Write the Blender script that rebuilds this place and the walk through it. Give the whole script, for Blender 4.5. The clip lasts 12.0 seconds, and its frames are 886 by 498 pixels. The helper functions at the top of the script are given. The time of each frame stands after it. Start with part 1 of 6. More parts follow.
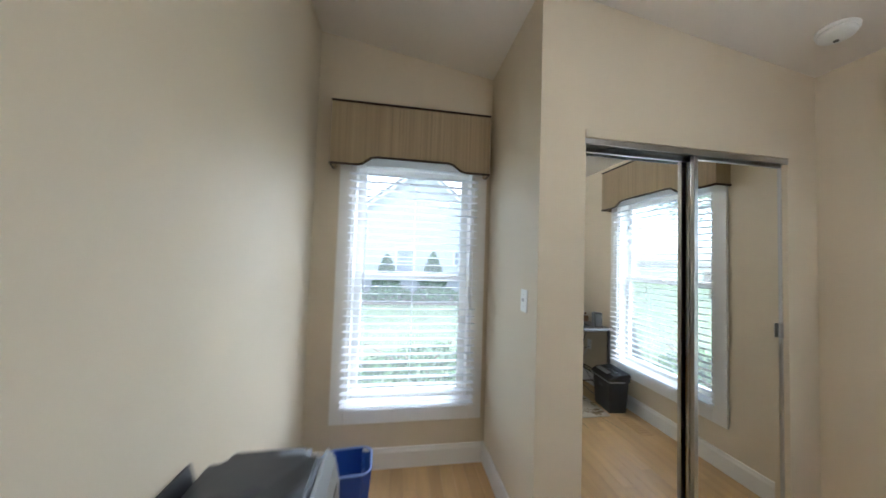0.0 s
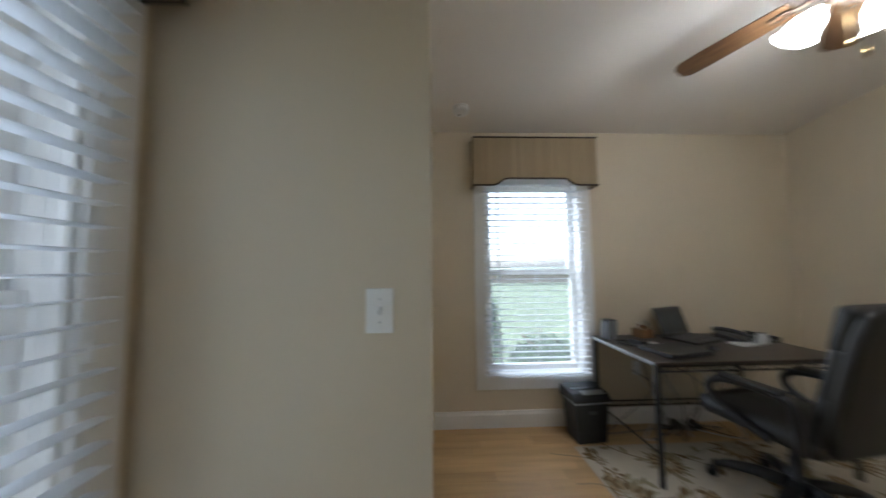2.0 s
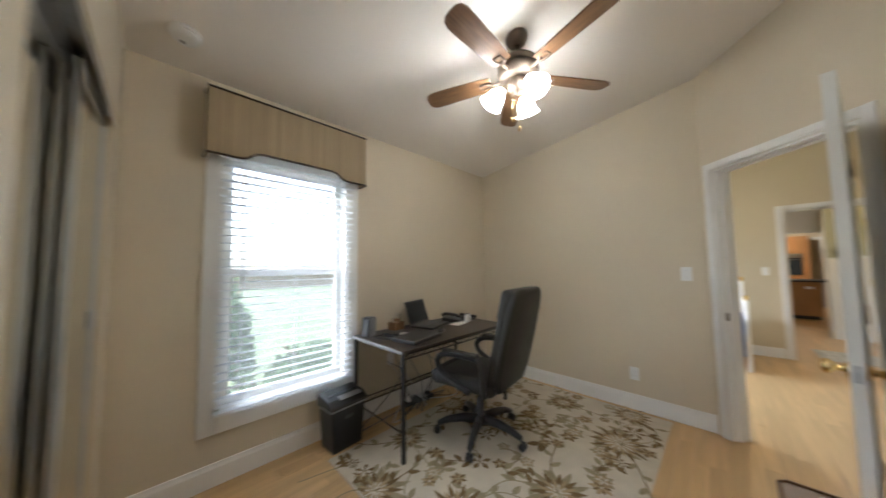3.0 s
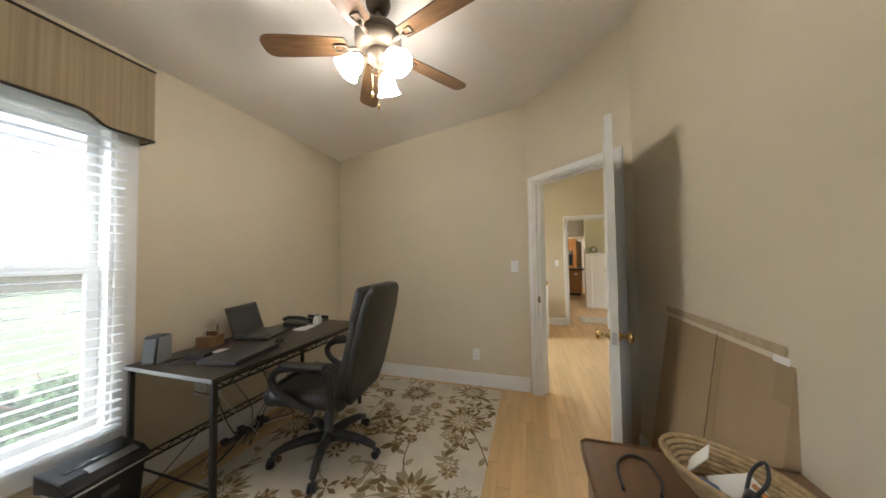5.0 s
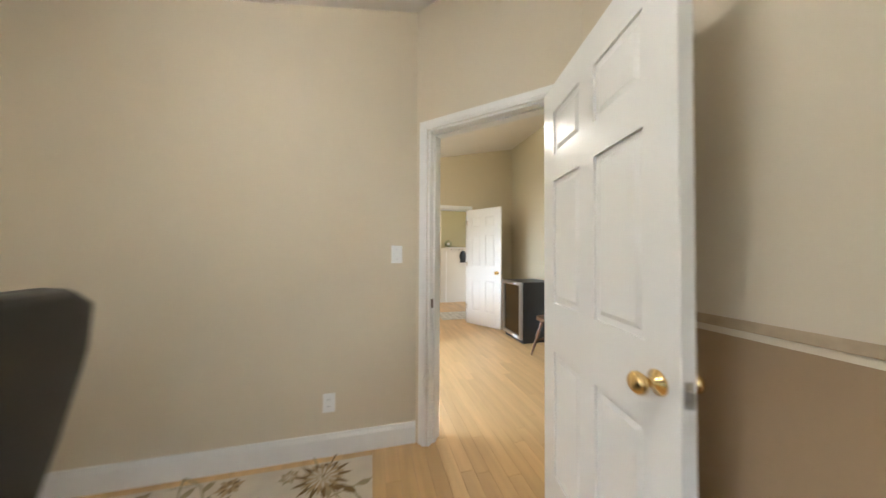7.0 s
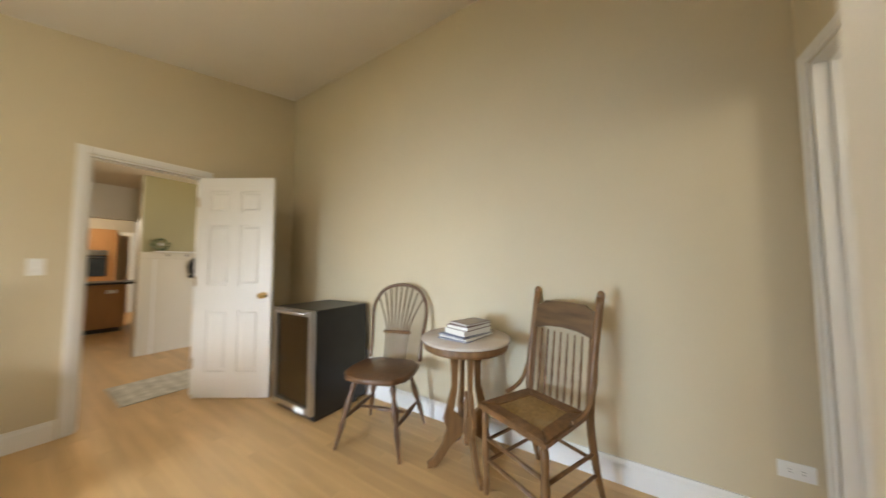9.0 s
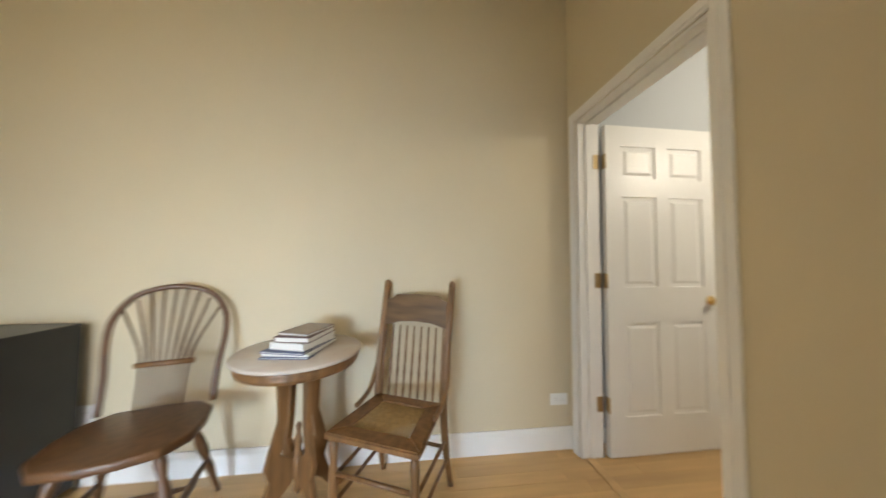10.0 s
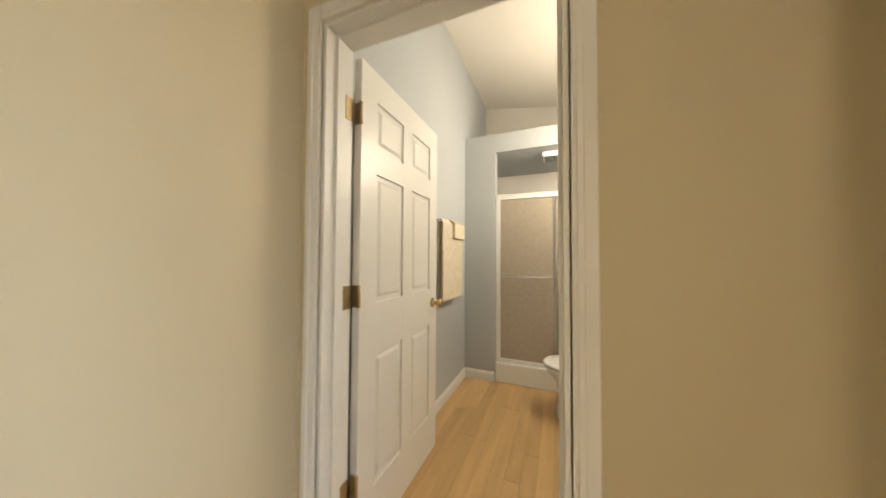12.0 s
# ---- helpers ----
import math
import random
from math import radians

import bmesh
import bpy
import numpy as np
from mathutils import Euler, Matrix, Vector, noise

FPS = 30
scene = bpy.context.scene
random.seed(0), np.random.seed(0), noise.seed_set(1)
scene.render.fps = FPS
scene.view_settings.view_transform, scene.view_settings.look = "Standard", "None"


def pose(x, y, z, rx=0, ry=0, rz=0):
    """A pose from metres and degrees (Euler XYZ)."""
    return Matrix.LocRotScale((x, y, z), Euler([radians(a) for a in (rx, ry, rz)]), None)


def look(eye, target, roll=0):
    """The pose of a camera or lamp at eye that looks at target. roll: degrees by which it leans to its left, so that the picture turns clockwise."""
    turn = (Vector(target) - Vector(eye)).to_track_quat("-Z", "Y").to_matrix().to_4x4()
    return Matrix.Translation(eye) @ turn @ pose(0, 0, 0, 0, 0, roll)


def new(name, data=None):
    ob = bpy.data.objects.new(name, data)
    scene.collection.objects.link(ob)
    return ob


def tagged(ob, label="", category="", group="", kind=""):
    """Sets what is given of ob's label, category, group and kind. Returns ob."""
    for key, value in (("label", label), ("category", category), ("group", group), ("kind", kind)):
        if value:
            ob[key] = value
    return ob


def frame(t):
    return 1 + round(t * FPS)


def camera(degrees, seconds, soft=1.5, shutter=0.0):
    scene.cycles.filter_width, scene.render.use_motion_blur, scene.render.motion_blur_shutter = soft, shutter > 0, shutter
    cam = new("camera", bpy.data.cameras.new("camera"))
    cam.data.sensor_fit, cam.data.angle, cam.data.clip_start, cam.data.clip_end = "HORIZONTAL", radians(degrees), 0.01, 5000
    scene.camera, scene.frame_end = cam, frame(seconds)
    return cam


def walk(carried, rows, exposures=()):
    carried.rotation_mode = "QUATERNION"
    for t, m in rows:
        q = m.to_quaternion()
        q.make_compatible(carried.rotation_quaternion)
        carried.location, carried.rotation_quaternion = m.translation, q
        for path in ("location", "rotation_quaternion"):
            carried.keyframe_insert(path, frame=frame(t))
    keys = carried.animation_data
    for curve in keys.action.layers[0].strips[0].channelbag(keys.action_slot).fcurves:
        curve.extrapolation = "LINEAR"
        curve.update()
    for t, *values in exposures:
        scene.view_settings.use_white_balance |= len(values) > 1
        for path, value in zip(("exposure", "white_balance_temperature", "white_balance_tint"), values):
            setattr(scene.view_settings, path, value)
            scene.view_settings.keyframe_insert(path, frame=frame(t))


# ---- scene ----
cam = camera(115.4, 12.0, shutter=0.5)
PATH = [
    (0, (0.846, 0.501, 1.435), (1.144, 2.477, 1.508), 1.9),
    (0.5, (0.777, 0.892, 1.5), (1.52, 2.746, 1.588), 1.4),
    (1, (0.721, 1.272, 1.457), (2.063, 2.751, 1.572), 0.7),
    (1.5, (0.726, 1.592, 1.373), (2.561, 2.376, 1.508), 0.2),
    (2, (0.739, 1.74, 1.347), (2.733, 1.667, 1.476), -0.6),
    (2.5, (0.818, 1.729, 1.335), (2.611, 0.85, 1.458), -0.9),
    (3, (0.886, 1.567, 1.324), (2.287, 0.145, 1.449), -0.7),
    (3.5, (0.904, 1.431, 1.313), (1.962, -0.261, 1.446), -0.5),
    (3.7, (0.868, 1.38, 1.286), (1.854, -0.353, 1.446), -0.4),
    (5.5, (1.046, 1.386, 1.34), (1.412, -0.58, 1.364), -0.5),
    (6, (1.166, 1.119, 1.339), (1.257, -0.878, 1.353), -0.2),
    (6.5, (1.239, 0.742, 1.277), (1.048, -1.249, 1.297), -0.1),
    (6.7, (1.261, 0.578, 1.251), (0.946, -1.397, 1.279), 0.1),
    (8.3, (0.86, -0.799, 1.226), (-0.354, -2.387, 1.295), -0.0),
    (8.5, (0.765, -0.93, 1.202), (-0.583, -2.405, 1.294), -0.1),
    (9, (0.562, -1.169, 1.209), (-1.127, -2.235, 1.318), -0.2),
    (9.5, (0.459, -1.331, 1.2), (-1.479, -1.815, 1.311), 0.0),
    (10, (0.391, -1.489, 1.182), (-1.594, -1.262, 1.262), 0.2),
    (10.5, (0.28, -1.594, 1.188), (-1.522, -0.727, 1.235), 0.3),
    (11, (0.091, -1.562, 1.197), (-1.421, -0.254, 1.23), 0.3),
    (11.5, (-0.184, -1.42, 1.211), (-1.337, 0.213, 1.241), 0.4),
    (12, (-0.464, -1.208, 1.22), (-1.223, 0.642, 1.275), 0.3),
]
walk(cam, [(t, look(eye, target, roll)) for t, eye, target, roll in PATH],
     [(0, 3.28, 5400, 10), (0.5, 3.25, 5350, 10), (1, 2.95, 5200, 10), (1.5, 2.42, 5200, 10), (2, 2.55, 5450, 10), (2.5, 2.97, 5700, 10), (3, 3.03, 5750, 10), (3.7, 3.05, 5800, 10),
      (5.5, 3.05, 6250, 10), (6, 3.33, 6150, 10), (6.5, 3.55, 5900, 10), (8.5, 3.1, 6200, 10), (9, 3.02, 6550, 10), (9.5, 3.1, 6400, 10), (10, 3.05, 6550, 10), (11, 3.15, 6750, 10), (11.5, 3.25, 6950, 10), (12, 3.25, 7050, 10)])

# ---- world and large lights ----
world = bpy.data.worlds.new("sky")
scene.world = world
world.use_nodes = True
wn = world.node_tree.nodes
sky = wn.new("ShaderNodeTexSky")
sky.sky_type = "NISHITA"
sky.sun_disc = False
sky.sun_elevation, sky.sun_rotation = radians(40), radians(43)
sky.air_density, sky.dust_density, sky.ozone_density = 1.0, 3.5, 0.6
pale = wn.new("ShaderNodeHueSaturation")      # thin overcast
pale.inputs["Saturation"].default_value, pale.inputs["Value"].default_value = 0.5, 0.8
world.node_tree.links.new(sky.outputs[0], pale.inputs["Color"])
world.node_tree.links.new(pale.outputs[0], wn["Background"].inputs[0])
wn["Background"].inputs[1].default_value = 0.15


def lamp(name, kind, where, energy, color, size=0.1, target=None):
    data = bpy.data.lights.new(name, kind)
    data.energy, data.color = energy, color
    if kind == "AREA":
        data.size = size
    elif kind == "SUN":
        data.angle = size
    else:
        data.shadow_soft_size = size
    ob = new(name, data)
    ob.matrix_world = look(where, target) if target else pose(*where)
    return ob


# overcast sun, very wide
lamp("sun", "SUN", (7, 7.4, 8.6), 1.5, (0.93, 0.97, 1.0), radians(70), (0, 0, 0.5))

# ---- materials ----
def mat(name, col, rough=0.5, metal=0.0, var=0.06, scale=3.0, bump=0.0, bscale=120.0, stretch=(1, 1, 1), rnd=0.0,
        emit=0.0, col2=None, coat=0.0, trans=0.0):
    m = bpy.data.materials.new(name)
    m.use_nodes = True
    n, link = m.node_tree.nodes, m.node_tree.links.new
    b = n["Principled BSDF"]
    tc, mp = n.new("ShaderNodeTexCoord"), n.new("ShaderNodeMapping")
    mp.inputs["Scale"].default_value = stretch
    link(tc.outputs["Object"], mp.inputs["Vector"])
    nz = n.new("ShaderNodeTexNoise")
    nz.inputs["Scale"].default_value, nz.inputs["Detail"].default_value = scale, 6.0
    link(mp.outputs[0], nz.inputs["Vector"])
    ramp = n.new("ShaderNodeMapRange")
    ramp.inputs["From Min"].default_value, ramp.inputs["From Max"].default_value = 0.3, 0.7
    link(nz.outputs[0], ramp.inputs["Value"])
    mix = n.new("ShaderNodeMix")
    mix.data_type = "RGBA"
    c1 = [c * (1 - var) for c in col] + [1]
    c2 = ([min(1, c * (1 + var)) for c in col] if col2 is None else list(col2)) + [1]
    mix.inputs["A"].default_value, mix.inputs["B"].default_value = c1, c2
    link(ramp.outputs[0], mix.inputs["Factor"])
    out = mix.outputs["Result"]
    if rnd:
        info, hsv, mr = n.new("ShaderNodeObjectInfo"), n.new("ShaderNodeHueSaturation"), n.new("ShaderNodeMapRange")
        geo, add, fr = n.new("ShaderNodeNewGeometry"), n.new("ShaderNodeMath"), n.new("ShaderNodeMath")
        fr.operation = "FRACT"
        link(info.outputs["Random"], add.inputs[0])
        link(geo.outputs["Random Per Island"], add.inputs[1])
        link(add.outputs[0], fr.inputs[0])
        mr.inputs["To Min"].default_value, mr.inputs["To Max"].default_value = 1 - rnd, 1 + rnd
        link(fr.outputs[0], mr.inputs["Value"])
        link(mr.outputs[0], hsv.inputs["Value"])
        link(out, hsv.inputs["Color"])
        out = hsv.outputs[0]
    link(out, b.inputs["Base Color"])
    b.inputs["Roughness"].default_value, b.inputs["Metallic"].default_value = rough, metal
    if coat:
        b.inputs["Coat Weight"].default_value, b.inputs["Coat Roughness"].default_value = coat, 0.12
    if trans:
        b.inputs["Transmission Weight"].default_value = trans
    if emit:
        b.inputs["Emission Color"].default_value = (*col, 1)
        b.inputs["Emission Strength"].default_value = emit
    if bump:
        nb, bp = n.new("ShaderNodeTexNoise"), n.new("ShaderNodeBump")
        nb.inputs["Scale"].default_value, nb.inputs["Detail"].default_value = bscale, 3.0
        bp.inputs["Strength"].default_value, bp.inputs["Distance"].default_value = bump, 0.002
        link(mp.outputs[0], nb.inputs["Vector"])
        link(nb.outputs[0], bp.inputs["Height"])
        link(bp.outputs[0], b.inputs["Normal"])
    return m


WALL = mat("beige_paint", (0.643, 0.562, 0.42), 0.62, var=0.025, scale=1.5, bump=0.12, bscale=220)
WALL2 = mat("straw_paint", (0.60, 0.52, 0.36), 0.62, var=0.025, scale=1.5, bump=0.12, bscale=220)
OLIVE = mat("olive_paint", (0.33, 0.30, 0.17), 0.62, var=0.03, scale=1.5, bump=0.1, bscale=220)
BATHWALL = mat("grey_paint", (0.47, 0.49, 0.50), 0.6, var=0.025, scale=1.5, bump=0.12, bscale=220)
CEIL = mat("ceiling_paint", (0.81, 0.76, 0.685), 0.85, var=0.02, scale=1.2, bump=0.15, bscale=160)
TRIM = mat("white_trim", (0.80, 0.79, 0.76), 0.38, var=0.02, scale=4, bump=0.03, bscale=90)
DOORW = mat("white_door", (0.80, 0.79, 0.76), 0.33, var=0.015, scale=4, bump=0.05, bscale=60, stretch=(1, 1, 0.15))
PLATE = mat("white_plastic", (0.82, 0.82, 0.80), 0.3, var=0.01)
FLOORW = mat("honey_oak", (0.56, 0.365, 0.165), 0.40, var=0.13, scale=3, bump=0.05, bscale=90, stretch=(5, 0.5, 1), rnd=0.10, coat=0.08)
FLOORGAP = mat("floor_joint", (0.45, 0.285, 0.125), 0.6, var=0.1)
BLADE = mat("walnut_blade", (0.15, 0.078, 0.034), 0.4, var=0.3, scale=9, stretch=(0.6, 8, 1), bump=0.03)
BRONZE = mat("aged_bronze", (0.17, 0.13, 0.095), 0.5, 0.55, var=0.15, scale=12)
SHADE = mat("lit_shade_glass", (1.0, 0.95, 0.87), 0.4, var=0.02, emit=5.6)
DOME = mat("lit_dome_glass", (1.0, 0.90, 0.74), 0.4, var=0.02, emit=11.5)
BRASS = mat("polished_brass", (0.80, 0.58, 0.25), 0.16, 1.0, var=0.05, scale=20)
HINGE = mat("dull_hinge_brass", (0.45, 0.33, 0.17), 0.4, 0.9, var=0.15, scale=20)
STEEL = mat("brushed_steel", (0.55, 0.55, 0.55), 0.28, 1.0, var=0.06, scale=30, stretch=(1, 1, 0.1))
BLACK = mat("black_plastic", (0.018, 0.018, 0.019), 0.35, var=0.2, scale=6, bump=0.05, bscale=300)
GREYP = mat("grey_plastic", (0.10, 0.105, 0.105), 0.4, var=0.08, scale=6, bump=0.04, bscale=300)
SILVERP = mat("silver_grey_plastic", (0.26, 0.27, 0.27), 0.4, var=0.06, scale=6, bump=0.04, bscale=300)
LEATHER = mat("black_leather", (0.016, 0.0145, 0.011), 0.46, var=0.3, scale=5, bump=0.35, bscale=140)
DESKTOP = mat("espresso_laminate", (0.040, 0.028, 0.020), 0.32, var=0.2, scale=5, bump=0.02, stretch=(5, 0.6, 1))
IRON = mat("black_metal", (0.025, 0.023, 0.021), 0.42, 0.4, var=0.2, scale=9)
RUG = mat("cream_rug_pile", (0.58, 0.52, 0.41), 0.95, var=0.08, scale=7, bump=0.9, bscale=420)
RUGB = mat("brown_rug_pile", (0.165, 0.105, 0.038), 0.95, var=0.16, scale=15, bump=0.9, bscale=420)
RUGG = mat("sage_rug_pile", (0.30, 0.255, 0.15), 0.95, var=0.14, scale=15, bump=0.9, bscale=420)
RUGT = mat("tan_rug_pile", (0.36, 0.27, 0.15), 0.95, var=0.12, scale=15, bump=0.9, bscale=420)
FABRIC = mat("striped_valance_fabric", (0.36, 0.28, 0.17), 0.85, var=0.24, scale=14, stretch=(14, 14, 0.05), bump=0.4, bscale=60)
PIPING = mat("dark_piping", (0.035, 0.022, 0.014), 0.7, var=0.1)
SLATM = mat("blind_slat_white", (0.82, 0.82, 0.82), 0.4, var=0.01)
CARD = mat("cardboard", (0.34, 0.235, 0.13), 0.85, var=0.08, scale=4, bump=0.12, bscale=90, stretch=(1, 1, 0.2))
CARDD = mat("cardboard_fold", (0.10, 0.065, 0.035), 0.9, var=0.2, scale=30)
CARDE = mat("cardboard_edge", (0.42, 0.32, 0.2), 0.85, var=0.1, scale=30)
TAPE = mat("clear_tape", (0.37, 0.27, 0.155), 0.18, var=0.05)
CABWOOD = mat("brown_veneer", (0.145, 0.075, 0.033), 0.35, var=0.2, scale=5, stretch=(5, 0.5, 1), bump=0.02)
CHERRY = mat("worn_oak", (0.19, 0.098, 0.038), 0.42, var=0.28, scale=8, stretch=(4, 4, 0.5), bump=0.06)
WINDSOR = mat("dark_walnut", (0.115, 0.056, 0.024), 0.32, var=0.25, scale=8, stretch=(4, 4, 0.5), bump=0.05)
CRESTW = mat("dark_worn_oak", (0.125, 0.07, 0.03), 0.45, var=0.4, scale=7, stretch=(4, 0.6, 4), bump=0.08)
CANE = mat("woven_cane", (0.42, 0.28, 0.11), 0.6, var=0.2, scale=60, bump=0.2)
MARBLE = mat("pale_marble", (0.66, 0.62, 0.57), 0.25, var=0.1, scale=6, col2=(0.52, 0.44, 0.38))
WICKER = mat("coiled_straw", (0.40, 0.28, 0.14), 0.75, var=0.25, scale=50, bump=0.4)
BLUEP = mat("blue_plastic", (0.02, 0.07, 0.32), 0.35, var=0.05)
BLUER = mat("pale_blue_plastic", (0.20, 0.30, 0.62), 0.35, var=0.05)
BLUEC = mat("slate_blue_blanket", (0.25, 0.30, 0.43), 0.95, var=0.15, scale=6, bump=0.5, bscale=150)
PAPER = mat("white_paper", (0.78, 0.77, 0.73), 0.7, var=0.03)
NAVY = mat("navy_cover", (0.05, 0.07, 0.16), 0.4, var=0.1)
MAROON = mat("maroon_cover", (0.13, 0.06, 0.055), 0.4, var=0.1)
TAUPE = mat("taupe_cover", (0.30, 0.25, 0.2), 0.4, var=0.1)
TOWEL = mat("cream_towel", (0.70, 0.62, 0.48), 0.95, var=0.08, scale=20, bump=0.8, bscale=250)
PORC = mat("porcelain", (0.82, 0.81, 0.78), 0.12, var=0.01)
KWOOD = mat("kitchen_oak", (0.40, 0.20, 0.075), 0.4, var=0.15, scale=5, stretch=(4, 4, 0.5))
MATM = mat("grey_hall_mat", (0.50, 0.49, 0.44), 0.95, var=0.2, scale=9, bump=0.6, bscale=300)
MATB = mat("pale_mat_weave", (0.57, 0.56, 0.51), 0.95, var=0.2, scale=9, bump=0.6, bscale=300)
WHITECABLE = mat("white_cable", (0.7, 0.7, 0.68), 0.4)
SIDING = mat("white_siding", (0.56, 0.56, 0.55), 0.6, var=0.03, scale=2)
ROOFM = mat("grey_shingle", (0.22, 0.20, 0.19), 0.9, var=0.2, scale=8, bump=0.5, bscale=40)
GRASS = mat("lawn", (0.075, 0.095, 0.04), 0.95, var=0.3, scale=1.3, bump=0.8, bscale=40)
LEAF = mat("shrub_leaf", (0.06, 0.11, 0.04), 0.7, var=0.35, scale=9, rnd=0.35)
BARK = mat("bark", (0.14, 0.10, 0.07), 0.9, var=0.25, scale=12, bump=0.6, bscale=50)
FENCEM = mat("weathered_cedar", (0.27, 0.21, 0.16), 0.85, var=0.2, scale=8, stretch=(4, 4, 0.4))
MULCH = mat("mulch", (0.10, 0.07, 0.05), 0.95, var=0.4, scale=20, bump=0.8, bscale=60)
DARKGL = mat("dark_glazing", (0.03, 0.035, 0.04), 0.08, var=0.1)


def glassy(name, color, rough=0.0, mirror=False, ior=1.35, veil=0.0):
    m = bpy.data.materials.new(name)
    m.use_nodes = True
    n, link = m.node_tree.nodes, m.node_tree.links.new
    if mirror:
        g = n.new("ShaderNodeBsdfGlossy")
        g.inputs["Color"].default_value, g.inputs["Roughness"].default_value = (*color, 1), rough
        link(g.outputs[0], n["Material Output"].inputs[0])
    else:
        t, g, f, mx = n.new("ShaderNodeBsdfTransparent"), n.new("ShaderNodeBsdfGlossy"), n.new("ShaderNodeFresnel"), n.new("ShaderNodeMixShader")
        t.inputs["Color"].default_value = (*color, 1)
        g.inputs["Roughness"].default_value = 0.02 + rough
        f.inputs["IOR"].default_value = ior
        link(f.outputs[0], mx.inputs[0])
        link(t.outputs[0], mx.inputs[1])
        link(g.outputs[0], mx.inputs[2])
        d, dx = n.new("ShaderNodeBsdfTranslucent"), n.new("ShaderNodeMixShader")
        d.inputs["Color"].default_value, dx.inputs[0].default_value = (0.85, 0.86, 0.86, 1), veil
        link(mx.outputs[0], dx.inputs[1])
        link(d.outputs[0], dx.inputs[2])
        link(dx.outputs[0], n["Material Output"].inputs[0])
    return m


MIRROR = glassy("silvered_mirror", (0.88, 0.90, 0.88), 0.0, True)
# a little translucent white in the panes imitates glare hazing the view
GLASS = glassy("window_glass", (0.96, 0.98, 0.98), veil=0.028)
SMOKED = glassy("smoked_glass", (0.34, 0.31, 0.27), 0.08, ior=2.5)
FROST = mat("obscure_glass", (0.42, 0.36, 0.29), 0.25, var=0.06, scale=30, bump=0.4, bscale=60)

slat_nodes, slat_links = SLATM.node_tree.nodes, SLATM.node_tree.links
slat_tr, slat_mix = slat_nodes.new("ShaderNodeBsdfTranslucent"), slat_nodes.new("ShaderNodeMixShader")
slat_tr.inputs["Color"].default_value = (0.86, 0.88, 0.9, 1)
slat_mix.inputs[0].default_value = 0.6
slat_links.new(slat_nodes["Principled BSDF"].outputs[0], slat_mix.inputs[1])
slat_links.new(slat_tr.outputs[0], slat_mix.inputs[2])
slat_links.new(slat_mix.outputs[0], slat_nodes["Material Output"].inputs[0])

# ---- mesh helpers ----
def bx(bm, x0, y0, z0, x1, y1, z1, bev=0.0):
    r = bmesh.ops.create_cube(bm, size=1.0)
    m = Matrix.Translation(((x0 + x1) / 2, (y0 + y1) / 2, (z0 + z1) / 2)) @ Matrix.Diagonal((abs(x1 - x0), abs(y1 - y0), abs(z1 - z0), 1))
    bmesh.ops.transform(bm, matrix=m, verts=r["verts"])
    if bev:
        edges = list({e for v in r["verts"] for e in v.link_edges})
        bmesh.ops.bevel(bm, geom=edges, offset=bev, segments=2, profile=0.6, affect="EDGES")
    return bm


def box(x0, y0, z0, x1, y1, z1, bev=0.0):
    return bx(bmesh.new(), x0, y0, z0, x1, y1, z1, bev)


def lathe(profile, segs=24, bm=None, at=(0, 0, 0), turn=None):
    """A turned solid about z from (radius, height) pairs, closed at both ends."""
    bm = bm or bmesh.new()
    m = Matrix.Translation(at) @ (turn or Matrix())
    rings = []
    for r, z in profile:
        rings.append([bm.verts.new(m @ Vector((r * math.cos(2 * math.pi * k / segs), r * math.sin(2 * math.pi * k / segs), z))) for k in range(segs)])
    for a, b in zip(rings, rings[1:]):
        for k in range(segs):
            f = bm.faces.new((a[k], a[(k + 1) % segs], b[(k + 1) % segs], b[k]))
            f.smooth = True
    bm.faces.new(rings[0][::-1])
    bm.faces.new(rings[-1])
    return bm


def tube(points, r, segs=8, bm=None, taper=None):
    """A round bar along points. taper: radii, one a point."""
    bm = bm or bmesh.new()
    pts = [Vector(p) for p in points]
    rings, side = [], None
    for i, p in enumerate(pts):
        d = (pts[min(i + 1, len(pts) - 1)] - pts[max(i - 1, 0)]).normalized()
        if side is None:
            side = d.orthogonal().normalized()
        side = (side - d * side.dot(d)).normalized()
        up = d.cross(side)
        rad = taper[i] if taper else r
        rings.append([bm.verts.new(p + rad * (math.cos(2 * math.pi * k / segs) * side + math.sin(2 * math.pi * k / segs) * up)) for k in range(segs)])
    for a, b in zip(rings, rings[1:]):
        for k in range(segs):
            f = bm.faces.new((a[k], a[(k + 1) % segs], b[(k + 1) % segs], b[k]))
            f.smooth = True
    bm.faces.new(rings[0][::-1])
    bm.faces.new(rings[-1])
    return bm


